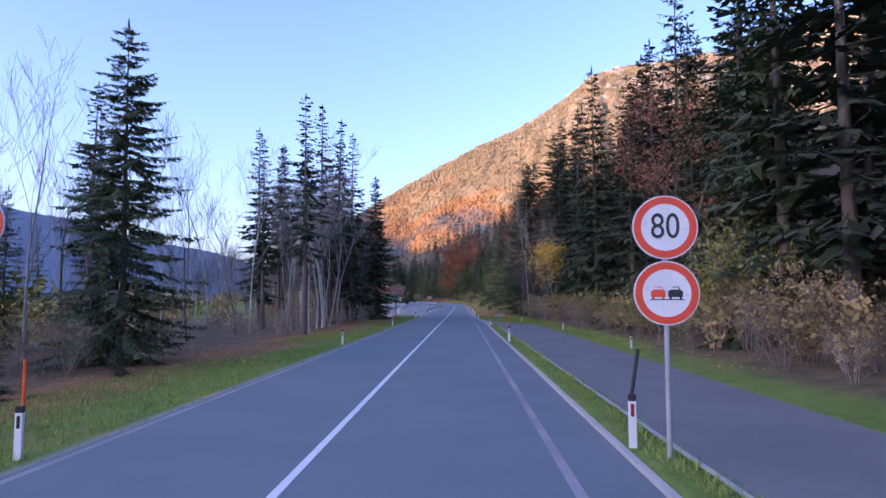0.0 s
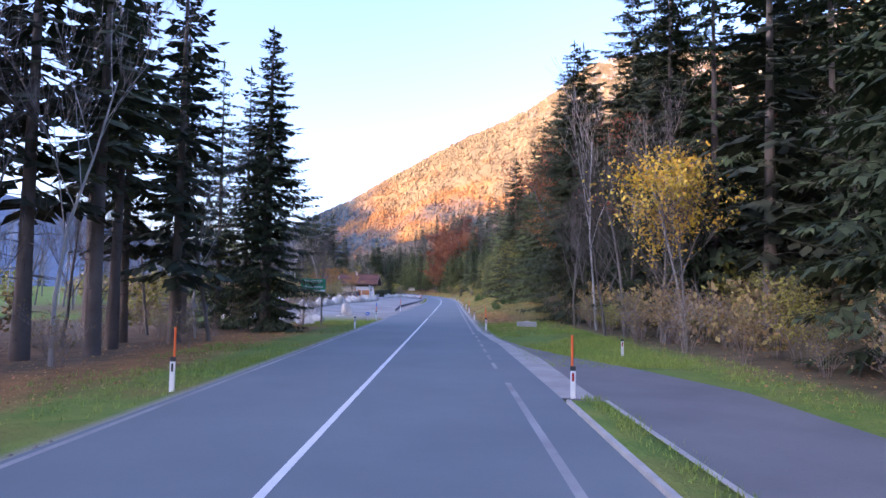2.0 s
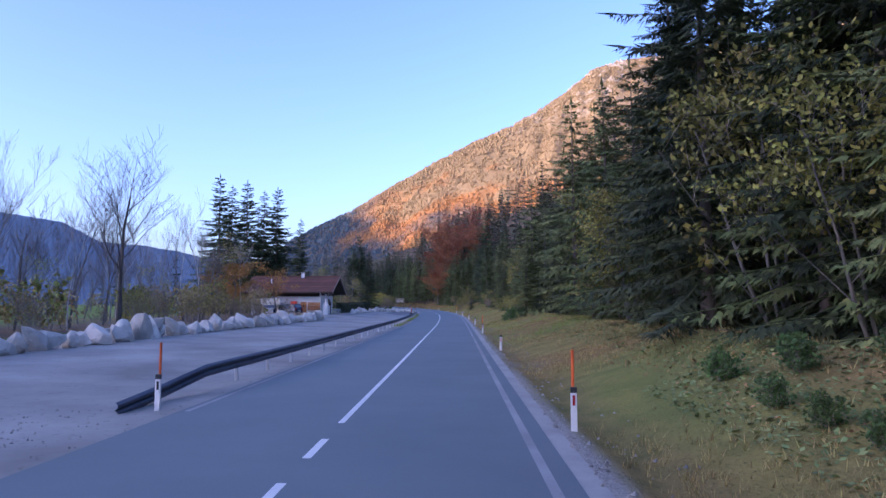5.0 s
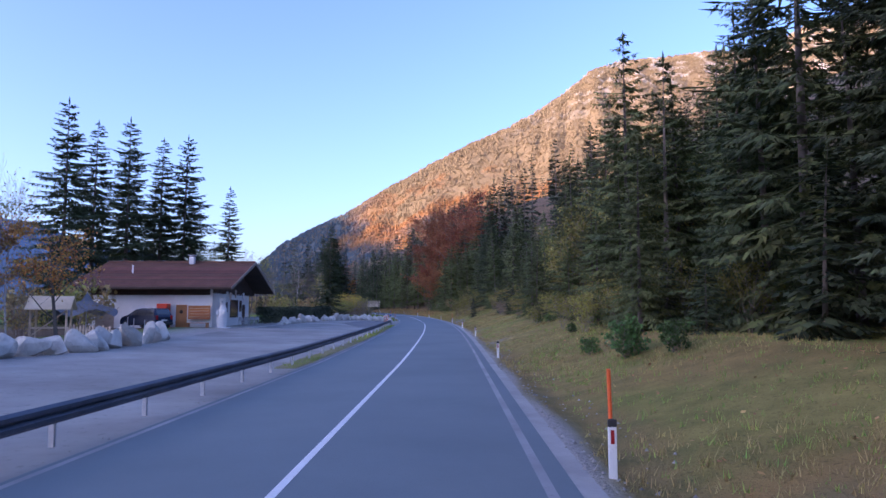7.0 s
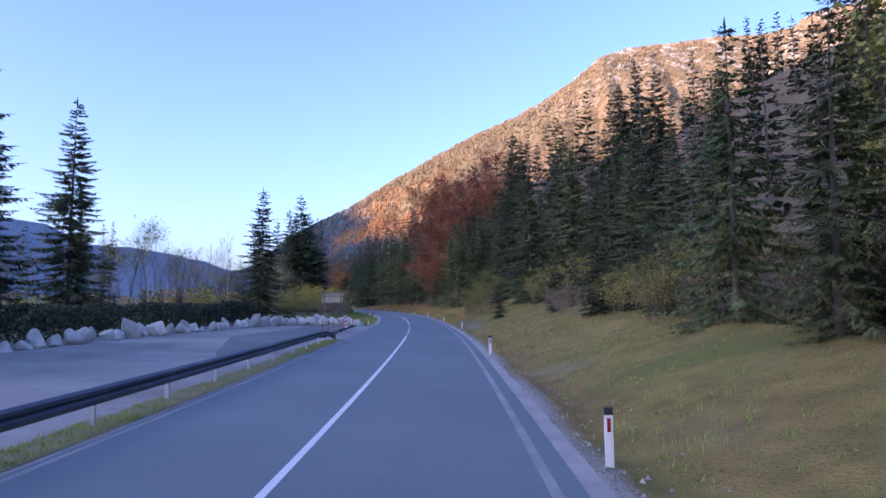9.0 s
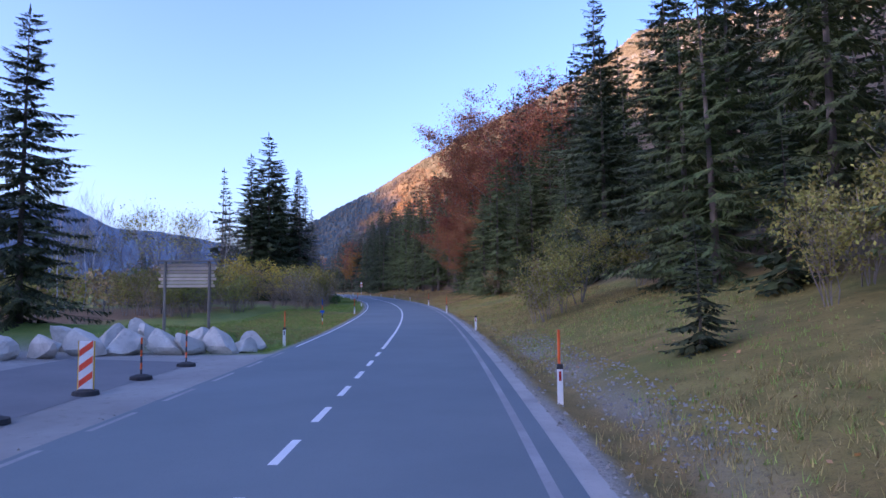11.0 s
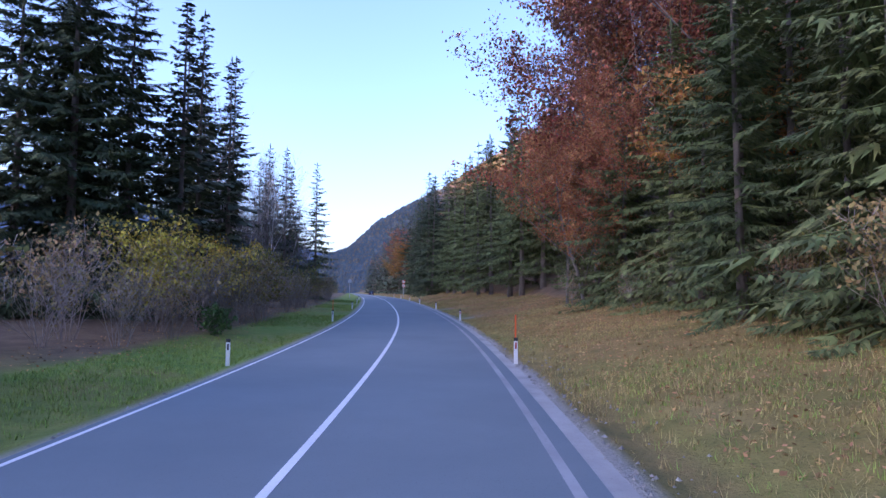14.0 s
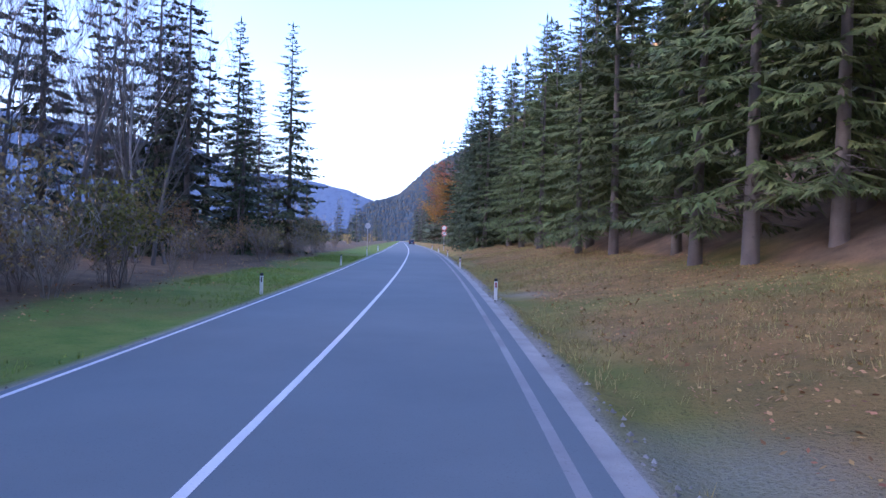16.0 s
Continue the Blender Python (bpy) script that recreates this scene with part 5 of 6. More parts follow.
def guard_rail(s0, s1, u, gap=3.2):
    ob = thing("guard_rail", "dull steel guard rail on pale posts beside the forecourt", "guard rail")
    prof = [(-0.02, 0.42), (0.04, 0.47), (0.04, 0.53), (-0.02, 0.58), (0.04, 0.63), (0.04, 0.69), (-0.02, 0.74), (-0.035, 0.74), (0.02, 0.68), (0.02, 0.63), (-0.04, 0.58), (0.02, 0.53), (0.02, 0.48), (-0.035, 0.42)]
    ss = np.arange(s0, s1 + 0.1, 2.0)
    verts, faces = [], []
    for i, s in enumerate(ss):
        sink = 0.55 * (1 - step(s0, s0 + 5, s)) + 0.5 * step(s1 - 4, s1, s)
        out = 0.5 * (1 - step(s0, s0 + 7, s))
        for a, z in prof:
            x, y = at(s, u + a - out)
            verts.append((x, y, rise(s) + z - 0.04 - sink * 0.85))
    k = len(prof)
    for i in range(len(ss) - 1):
        for j in range(k):
            a, b = i * k + j, i * k + (j + 1) % k
            faces.append((a, b, b + k, a + k))
    part("beam", mesh("beam", verts, faces, RAIL_STEEL), None, ob, "ribbed dull steel beam")
    shape = None
    for s in np.arange(s0 + 6, s1 - 3, gap):
        if shape is None:
            bm = box(-0.05, 0.05, -0.03, 0.03, -0.5, 0.66, 0.008)
            p0 = part("post", bm, STEEL, ob)
            shape = p0.data
        else:
            p0 = new("post", shape)
            p0.parent = ob
        x, y = at(s, u - 0.09)
        p0.matrix_basis = pose(float(x), float(y), float(rise(s)), 0, 0, math.degrees(heading(s)))


guard_rail(125.6, 240, -4.2)


# ---- boulders ----
def boulder_mesh(seed, flat=0.75):
    bm = bmesh.new()
    bmesh.ops.create_icosphere(bm, subdivisions=3, radius=0.6)
    off = Vector((seed * 3.7, seed * 1.3, seed * 2.1))
    r = np.random.RandomState(seed)
    cuts = [(Vector(r.normal(0, 1, 3)).normalized(), r.uniform(0.21, 0.38)) for _ in range(15)]
    for v in bm.verts:
        d = v.co.normalized()
        v.co *= 1 + 0.35 * noise.noise(d * 1.3 + off) + 0.10 * noise.noise(d * 4 + off)
        for n_, lim in cuts:
            k = v.co.dot(n_)
            if k > lim:
                v.co -= n_ * (k - lim) * 0.92
        v.co += d * 0.018 * noise.noise(d * 11 + off)
        v.co.z = v.co.z * flat + 0.33 * flat
    me = bpy.data.meshes.new("boulder")
    bm.to_mesh(me)
    bm.free()
    me.materials.append(BOULDER)
    return me


STONES = [boulder_mesh(k, (0.95, 1.25, 0.85, 1.1, 1.0)[k]) for k in range(5)]
br = np.random.RandomState(8)


def boulder(s, u, size, wide=1.0, tall=1.0, label="pale rough limestone boulder edging the forecourt"):
    ob = tagged(new("boulder", STONES[br.randint(5)]), label, "boulder", "boulders round the forecourt")
    ob.matrix_basis = stand(s, u, br.uniform(0, 360), 1, -0.08 * size) @ Matrix.Diagonal((size * wide, size, size * tall, 1))
    return ob


for s, u in zip(np.linspace(118, 196.5, 70), np.interp(np.linspace(118, 196.5, 70), (118, 124, 150, 180, 192, 196.5), (-14.2, -14.9, -15.7, -15.0, -14.3, -15.6))):
    boulder(s + br.uniform(-0.2, 0.2), u + br.uniform(-0.35, 0.35), br.uniform(1.05, 1.7), br.uniform(0.8, 1.15), br.uniform(0.85, 1.25))
for k in range(26):
    s = 225.5 + k * 1.13
    boulder(s, float(np.interp(s, (225, 240, 254), (-15.2, -14.8, -13.2))) + br.uniform(-0.3, 0.3), br.uniform(0.75, 1.35), br.uniform(0.8, 1.2), br.uniform(0.8, 1.5))
rock_line = [(256.2, -13.0), (257.6, -12.7), (258.9, -12.0), (260.2, -11.6), (261.4, -10.9), (262.2, -10.0), (263.2, -9.2), (264.0, -8.3), (264.6, -7.4), (265.0, -6.6), (265.8, -5.9), (266.8, -5.2), (268.0, -5.3), (266.2, -8.4), (267.6, -7.2), (265.2, -9.4), (267.0, -9.2), (266.4, -6.8), (264.6, -10.6), (259.8, -13.2), (262.6, -11.8)]
for k, (s, u) in enumerate(rock_line):
    boulder(s, u, 1.4, br.uniform(0.9, 1.3), br.uniform(0.75, 1.1))


# ---- green sign, logs, block ----
board = thing("green_sign", "green board with white lettering on two wooden posts among boulders", "sign board", m=stand(92.0, -7.75, 12))
for x in (-0.62, 0.62):
    part("post", box(x - 0.06, x + 0.06, 0.02, 0.12, -0.4, 3.30, 0.01), GREY_WOOD, board)
panel = part("panel", box(-0.86, 0.86, -0.03, 0.015, 2.40, 3.32, 0.008), SIGN_GREEN, board, "green panel")
part("strip", box(-0.84, 0.84, -0.036, -0.032, 2.43, 2.55), SIGN_WHITE, panel, "white strip with small print")
t1 = lettering("TIROLER", 0.33)
t1.transform(Matrix.Translation((0, -0.036, 3.11)))
t1.materials.append(SIGN_WHITE)
part("lettering", t1, None, panel, "white lettering")
t2 = lettering("Waldstüberl", 0.27)
t2.transform(Matrix.Translation((0, -0.036, 2.76)))
t2.materials.append(SIGN_WHITE)
part("lettering", t2, None, panel, "white lettering")

for s, u, size, w, h in ((95.6, -9.2, 1.9, 0.8, 0.8), (99.5, -9.0, 1.3, 1.3, 0.55), (103.2, -9.8, 1.1, 1.5, 0.6), (101.3, -12.5, 1.4, 1.3, 0.6), (105.6, -8.0, 0.9, 1.8, 0.5), (107.4, -7.9, 1.55, 1.0, 1.35),
                        (110.2, -8.3, 1.7, 1.0, 1.0), (98.0, -14.0, 1.6, 1.4, 0.6), (101.0, -16.5, 1.6, 1.4, 0.7), (120.5, -17.5, 2.2, 1.5, 1.0), (116, -19, 1.7, 1.2, 0.8), (122.5, -15.6, 1.4, 1.1, 0.8), (124.5, -14.6, 1.4, 1.0, 1.0), (97, -11, 1.4, 1.2, 0.7), (113, -16.5, 1.6, 1.2, 0.8)):
    boulder(s, u, (1.3 if s < 100 else 0.8) * size, w, h, "pale limestone block beside the green sign")
for k in range(6):
    log = thing("log", "dark felled log lying on the yard", "log", "logs in the yard", m=stand(110.5 + 0.45 * (k % 3), -17.5 + 0.3 * (k % 2), 78 + 4 * (k % 3), 1, 0.16 + 0.24 * (k // 3)))
    part("stem", tube((0, -3.6, 0), (0, 3.6, 0), 0.17, 0.13, 9), LOG_WOOD, log)
heap = thing("tarpaulin_heap", "dark blue-black tarpaulin over a heap behind the sign", "covered heap", m=stand(104.5, -18.5, 20, 0.75))
hv, hf = [], []
for i in range(23):
    for j in range(13):
        x, y = -4.2 + 8.4 * i / 22, -1.9 + 3.8 * j / 12
        k = max(0.0, 1 - (x / 4.2) ** 4) * max(0.0, 1 - (y / 1.9) ** 4)
        hv.append(Vector((x, y, -0.15 + 1.35 * k ** 0.6 + 0.32 * noise.noise(Vector((x * 0.8, y * 0.9, 4.0))) * k + 0.07 * noise.noise(Vector((x * 3, y * 3, 1.0))))))
        if i and j:
            b = len(hv) - 1
            hf.append((b - 14, b - 1, b, b - 13))
part("cover", mesh("cover", hv, hf, FABRIC, smooth=True), None, heap)
plate = thing("kilometre_plate", "small blue plate on a short post in the grass", "sign", m=stand(101.3, -5.0))
part("post", tube((0, 0, -0.2), (0, 0, 0.55), 0.02, None, 8), STEEL, plate)
part("plate", box(-0.17, 0.17, -0.03, -0.015, 0.45, 0.68, 0.006), BLUE_PAINT, plate, "blue plate")
for k in range(3):
    part("letter_bar", box(-0.12 + k * 0.09, -0.06 + k * 0.09, -0.034, -0.030, 0.51, 0.62), SIGN_WHITE, plate)
slab = thing("concrete_block", "low weathered concrete block in the grass", "concrete block", m=stand(91.9, 7.4, 4))
part("body", box(-0.66, 0.66, -0.25, 0.25, -0.2, 0.34, 0.03), CONCRETE, slab)
part("stone_on_top", box(-0.18, 0.2, -0.12, 0.14, 0.34, 0.41, 0.03), BOULDER, slab, "flat stone on the block")


# ---- warning poles along the forecourt ----
def warning_pole(m, beacon=False):
    if beacon:
        ob = thing("warning_beacon", "red and white striped beacon on a rubber foot", "beacon", m=m)
        part("panel", box(-0.15, 0.15, -0.02, 0.02, 0.1, 1.12, 0.01), SIGN_WHITE, ob)
        for k in range(3):
            z = 0.30 + 0.32 * k
            part("stripe", prism([(-0.135, z - 0.14), (0.135, z + 0.06), (0.135, z + 0.20), (-0.135, z)], -0.026, -0.021, "y"), RED_PAINT, ob, "red diagonal stripe")
        part("border", box(-0.165, -0.15, -0.022, 0.022, 0.1, 1.13, 0.003), YELLOW_PAINT, ob, "yellow edge strip")
        part("border", box(0.15, 0.165, -0.022, 0.022, 0.1, 1.13, 0.003), YELLOW_PAINT, ob, "yellow edge strip")
    else:
        ob = thing("warning_pole", "red-banded warning pole in a black rubber foot", "warning pole", "warning poles along the forecourt", m=m)
        for k in range(6):
            part("band", tube((0, 0, 0.1 + k * 0.155), (0, 0, 0.1 + (k + 1) * 0.155), 0.024, None, 8), ORANGE_PAINT if k % 2 else LOG_WOOD, ob)
    foot = bmesh.new()
    for z0, z1, r0, r1 in ((0, 0.09, 0.27, 0.25), (0.09, 0.13, 0.22, 0.12)):
        tube((0, 0, z0), (0, 0, z1), r0, r1, 16, foot)
    part("foot", foot, RUBBER, ob, "black rubber foot")
    return ob


for s, u in ((241.4, -5.25), (244.2, -5.29), (246.9, -5.28), (249.7, -5.24), (252.8, -5.3), (258.2, -5.3), (261.0, -5.25)):
    warning_pole(stand(s, u, br.uniform(0, 90), 1, 0.02))
warning_pole(stand(255.8, -5.38, 6, 1, 0.02), True)

# ---- wooden board at the end of the forecourt ----
wb = thing("plank_board", "pale wooden plank notice board on two grey posts", "notice board", m=stand(268.0, -7.85, 8, 0.84, 0.42))
for x in (-1.0, 1.0):
    part("post", tube((x, 0, -1.2), (x, 0, 3.0), 0.075, 0.065, 8), GREY_WOOD, wb)
for k in range(7):
    part("plank", box(-1.3 + 0.1 * (k % 2), 1.3 - 0.07 * ((k + 1) % 3), 0.07, 0.105, 1.72 + k * 0.165, 1.72 + k * 0.165 + 0.135, 0.008), PALE_WOOD, wb)
part("top_rail", box(-1.35, 1.35, -0.16, 0.10, 2.93, 3.0, 0.01), GREY_WOOD, wb)


# ---- the inn ----
house = thing("inn", "low white inn with dark timber gable and brown tiled roof", "house", m=stand(219.8, -18.3, 0, 1, -0.2))
wall = part("wall", box(-10.6, -10.35, -6.3, 5, -0.5, 3.6), PLASTER, house)
part("wall", box(-10.35, -0.25, -6.3, -6.05, -0.5, 3.6), PLASTER, house)
part("wall", box(-10.35, -0.25, 4.52, 5, -0.5, 3.6), PLASTER, house)
gable = prism([(-6.3, -0.5), (5, -0.5), (5, 3.6), (-6.3, 3.6)], -0.25, 0.0)
front = part("wall", gable, PLASTER, house)
part("gable_panel", prism([(-6.6, 3.45), (6.6, 3.45), (0, 5.95)], -0.2, 0.06), DARK_TIMBER, house, "dark timber gable")
part("gable_panel", prism([(-6.6, 3.45), (6.6, 3.45), (0, 5.95)], -10.6, -10.3), DARK_TIMBER, house, "dark timber gable")
part("eave_panel", box(-10.5, -0.2, -6.39, -6.31, 2.95, 3.5), DARK_TIMBER, house, "dark timber band under the eaves")
for k in range(26):
    y0 = -6.5 + k * 0.5
    part("valance_board", prism([(y0 + 0.02, 3.5), (y0 + 0.48, 3.5), (y0 + 0.48, 3.22), (y0 + 0.25, 3.06), (y0 + 0.02, 3.22)], 0.07, 0.1), DARK_TIMBER, house)
part("ceiling", box(-10.3, -0.2, -6.0, 4.52, 3.45, 3.55), DARK_TIMBER, house)
for sg in (-1, 1):
    roof = part("roof", prism([(0, 6.05), (sg * 7.5, 3.42), (sg * 7.5, 3.56), (0, 6.22)], -12.2, 1.9), DARK_TIMBER, house, "dark timber roof deck")
    course = None
    for k in range(20):
        a, b = k / 20, (k + 1) / 20
        y0, z0, y1, z1 = sg * 7.55 * a, 6.23 - 2.66 * a, sg * 7.55 * b, 6.23 - 2.66 * b
        part("tile_course", prism([(y0, z0 + 0.012), (y1, z1 + 0.05), (y1, z1 + 0.005), (y0, z0 + 0.004)], -12.25, 1.95), TILE, roof)
    part("barge_board", prism([(0, 6.02), (sg * 7.6, 3.36), (sg * 7.6, 3.6), (0, 6.3)], 1.96, 2.02), GREY_WOOD, house, "pale barge board")
    part("gutter", tube((-12.2, sg * 7.6, 3.46), (1.95, sg * 7.6, 3.46), 0.07, None, 8), DARK_TIMBER, house)
part("ridge_cap", tube((-12.2, 0, 6.26), (1.95, 0, 6.26), 0.12, None, 8), TILE, house)
chim = part("chimney", box(-4.2, -3.75, -0.75, -0.3, 5.4, 6.75, 0.02), PLASTER, house, "white chimney")
part("chimney_cap", box(-4.3, -3.65, -0.85, -0.2, 6.85, 6.92, 0.02), STEEL, chim)
part("vent_pipe", tube((-8.3, -3.4, 4.6), (-8.3, -3.4, 5.75), 0.08, None, 8), WHITE_PLASTIC, house)
for y0, y1, z0, z1, nm in ((-1.2, 1.0, 1.05, 2.55, "window"), (-3.2, -2.3, 1.55, 2.3, "window"), (1.7, 2.15, 1.6, 2.5, "window")):
    win = part(nm, box(0.005, 0.03, y0, y1, z0, z1), GLASS, house, "dark glass pane")
    for a, b, c, d in ((y0 - 0.09, y0, z0 - 0.09, z1 + 0.09), (y1, y1 + 0.09, z0 - 0.09, z1 + 0.09), (y0, y1, z0 - 0.09, z0), (y0, y1, z1, z1 + 0.09)):
        part("window_frame", box(0.004, 0.06, a, b, c, d, 0.008), DARK_TIMBER, win)
door = part("door", box(0.005, 0.05, 2.6, 3.5, 0.1, 2.2, 0.01), DARK_TIMBER, house, "dark wooden door")
part("door_handle", box(0.05, 0.09, 2.68, 2.72, 1.05, 1.2, 0.005), CHROME, door)
for k, (y, z) in enumerate(((-2.6, 3.0), (0.0, 3.25), (2.6, 3.0), (-1.6, 2.95))):
    part("shield", prism([(y - 0.3, z + 0.35), (y + 0.3, z + 0.35), (y + 0.24, z - 0.1), (y, z - 0.42), (y - 0.24, z - 0.1)], 0.08, 0.13), (SIGN_WHITE, PALE_WOOD)[k % 2], house, "small painted shield")
side_door = part("door", box(-3.1, -2.15, -6.37, -6.305, 0.1, 2.1, 0.01), ORANGE_WOOD, house, "varnished wooden door")
part("heart", box(-2.75, -2.5, -6.39, -6.372, 1.35, 1.65, 0.05), DARK_TIMBER, side_door)
part("notice", box(-6.9, -5.7, -6.35, -6.305, 1.5, 2.1, 0.01), SIGN_WHITE, house, "white notice on the wall")
part("shutter", box(-10.0, -8.4, -6.36, -6.305, 0.1, 2.1, 0.01), GREY_WOOD, house, "grey door in the side wall")
part("step", box(0.02, 3.2, -5.0, 4.2, -0.25, 0.12, 0.03), CONCRETE, house, "low concrete terrace step")

seat = thing("bench", "varnished wooden bench with a high plank back", "bench", m=house.matrix_basis @ pose(-1.0, -6.75, 0.1))
for k in range(5):
    part("back_plank", box(-0.95, 0.95, 0.10, 0.14, 0.75 + k * 0.24, 0.97 + k * 0.24, 0.008), ORANGE_WOOD, seat)
part("seat", box(-0.95, 0.95, -0.4, 0.1, 0.42, 0.48, 0.01), ORANGE_WOOD, seat)
for x in (-0.8, 0.8):
    part("leg", box(x - 0.06, x + 0.06, -0.36, 0.12, -0.15, 0.42, 0.01), ORANGE_WOOD, seat)
machine = thing("vending_machine", "red vending machine against the white wall", "vending machine", m=house.matrix_basis @ pose(-4.0, -6.8, 0.05))
part("cabinet", box(-0.45, 0.45, -0.38, 0.4, -0.15, 2.15, 0.03), RED_PAINT, machine)
part("panel", box(-0.3, 0.15, -0.40, -0.382, 0.75, 1.6, 0.008), SIGN_BLACK, machine, "dark front panel")
part("slot", box(-0.3, 0.3, -0.40, -0.382, 0.2, 0.42, 0.008), SIGN_BLACK, machine)

bm = box(-0.62, 0.62, -0.55, 0.55, -0.1, 0.14, 0.03)
turned = [(0.14, 0.42), (0.5, 0.50), (0.95, 0.52), (1.35, 0.46), (1.75, 0.40), (2.0, 0.30), (2.12, 0.26), (2.3, 0.30), (2.5, 0.27), (2.66, 0.17), (2.72, 0.04)]
loops = [[bm.verts.new((r_ * math.cos(0.3927 * k) * 0.9, r_ * math.sin(0.3927 * k) + (0.10 if 1.9 < z < 2.6 else 0.0) - 0.05, z)) for k in range(16)] for z, r_ in turned]
for lo, hi in zip(loops, loops[1:]):
    for k in range(16):
        bm.faces.new((lo[k], lo[(k + 1) % 16], hi[(k + 1) % 16], hi[k]))
for sg in (-1, 1):
    tube((sg * 0.30, -0.18, 1.7), (sg * 0.26, -0.52, 1.2), 0.16, 0.12, 10, bm)
    tube((sg * 0.18, 0.0, 2.55), (sg * 0.22, 0.0, 2.76), 0.10, 0.05, 8, bm)
tube((0, -0.15, 2.3), (0, -0.46, 2.24), 0.15, 0.10, 10, bm)
figure = part("statue", bm, PLASTER, None, "", True)
figure.matrix_basis = house.matrix_basis @ pose(0.75, -5.9, 0.02)
tagged(figure, "tall white carved bear-like statue beside the terrace", "statue")

for k in range(3):
    tb = thing("terrace_table", "small grey metal terrace table", "table", "terrace tables", m=house.matrix_basis @ pose(1.6, -2.4 + 1.9 * k, 0.12))
    part("tabletop", tube((0, 0, 0.70), (0, 0, 0.73), 0.42, None, 18), STEEL, tb)
    part("leg", tube((0, 0, 0.0), (0, 0, 0.70), 0.035, None, 8), STEEL, tb)
    part("base", tube((0, 0, 0.0), (0, 0, 0.03), 0.25, None, 14), STEEL, tb)
    for sg in (-1, 1):
        ch = thing("terrace_chair", "thin metal terrace chair", "chair", "terrace chairs", m=house.matrix_basis @ pose(1.6, -2.4 + 1.9 * k + sg * 0.68, 0.12, 0, 0, 0 if sg < 0 else 180))
        part("seat", box(-0.2, 0.2, -0.2, 0.2, 0.43, 0.46, 0.01), STEEL, ch)
        part("backrest", box(-0.2, 0.2, -0.22, -0.19, 0.55, 0.9, 0.01), STEEL, ch)
        for x in (-0.18, 0.18):
            part("leg", tube((x, 0.18, 0), (x, 0.16, 0.44), 0.014, None, 6), STEEL, ch)
            part("leg", tube((x, -0.2, 0), (x, -0.21, 0.9), 0.014, None, 6), STEEL, ch)


# ---- cars ----
def car(m, paint, label):
    ob = thing("car", label, "car", m=m)
    side_ = [(-2.12, 0.32), (-2.16, 0.62), (-2.1, 1.0), (-2.02, 1.1), (-1.82, 1.56), (-1.6, 1.63), (-0.2, 1.64), (0.45, 1.54), (1.3, 1.08), (1.95, 0.92), (2.15, 0.7), (2.17, 0.34), (1.8, 0.25), (-1.8, 0.25)]
    bm = prism(side_, -0.86, 0.86, "x", 0.05)
    for v in bm.verts:
        if v.co.z > 1.0:
            v.co.x *= 1 - 0.22 * (v.co.z - 1.0) / 0.6
    body = part("body", bm, paint, ob)
    for sg in (-1, 1):
        for y0, y1, y2, y3 in ((-1.85, -0.98, -0.98, -1.68), (-0.9, 0.06, 0.06, -0.9), (0.13, 1.05, 0.42, 0.13)):
            b2 = bmesh.new()
            vs = [b2.verts.new((sg * (0.870 - 0.19 * (z - 1.0) / 0.6), y, z)) for y, z in ((y0, 1.06), (y1, 1.06), (y2, 1.48), (y3, 1.48))]
            b2.faces.new(vs)
            bmesh.ops.solidify(b2, geom=b2.faces[:], thickness=0.012)
            part("side_window", b2, GLASS, body, "dark side window")
        part("mirror", box(sg * 0.86 - 0.09, sg * 0.86 + 0.09, 0.7, 0.82, 0.98, 1.1, 0.02), paint, body)
        part("headlight", box(sg * 0.62 - 0.16, sg * 0.62 + 0.16, 2.02, 2.165, 0.66, 0.82, 0.02), SIGN_WHITE, body, "clear headlight")
        part("tail_light", box(sg * 0.7 - 0.1, sg * 0.7 + 0.1, -2.165, -2.04, 0.72, 1.06, 0.02), LAMP_RED, body, "red tail light")
        for y in (-1.35, 1.38):
            wheel = part("wheel", tube((sg * 0.70, y, 0.32), (sg * 0.89, y, 0.32), 0.32, None, 20), RUBBER, ob, "black tyre")
            part("rim", tube((sg * 0.885, y, 0.32), (sg * 0.90, y, 0.32), 0.2, None, 14), STEEL, wheel, "grey rim")
    part("rear_window", prism([(-2.03, 1.12), (-1.85, 1.53), (-1.87, 1.54), (-2.05, 1.13)], -0.62, 0.62), GLASS, body, "dark rear window")
    part("windscreen", prism([(0.5, 1.53), (1.26, 1.12), (1.28, 1.14), (0.52, 1.55)], -0.62, 0.62), GLASS, body, "dark windscreen")
    part("plate", box(-0.26, 0.26, -2.182, -2.155, 0.62, 0.73, 0.003), SIGN_WHITE, body, "blank white plate")
    part("bumper", box(-0.82, 0.82, -2.22, -2.10, 0.32, 0.55, 0.03), BLACK_PLASTIC, body)
    return ob


car(stand(210.3, -22.6, 62, 1, 0.02), CAR_PAINT, "dark blue estate car parked before the inn")
car(stand(560, 1.9, 0, 1) @ Matrix.Translation((0, 0, 0.08)), CAR_PAINT, "dark car far ahead on the road")

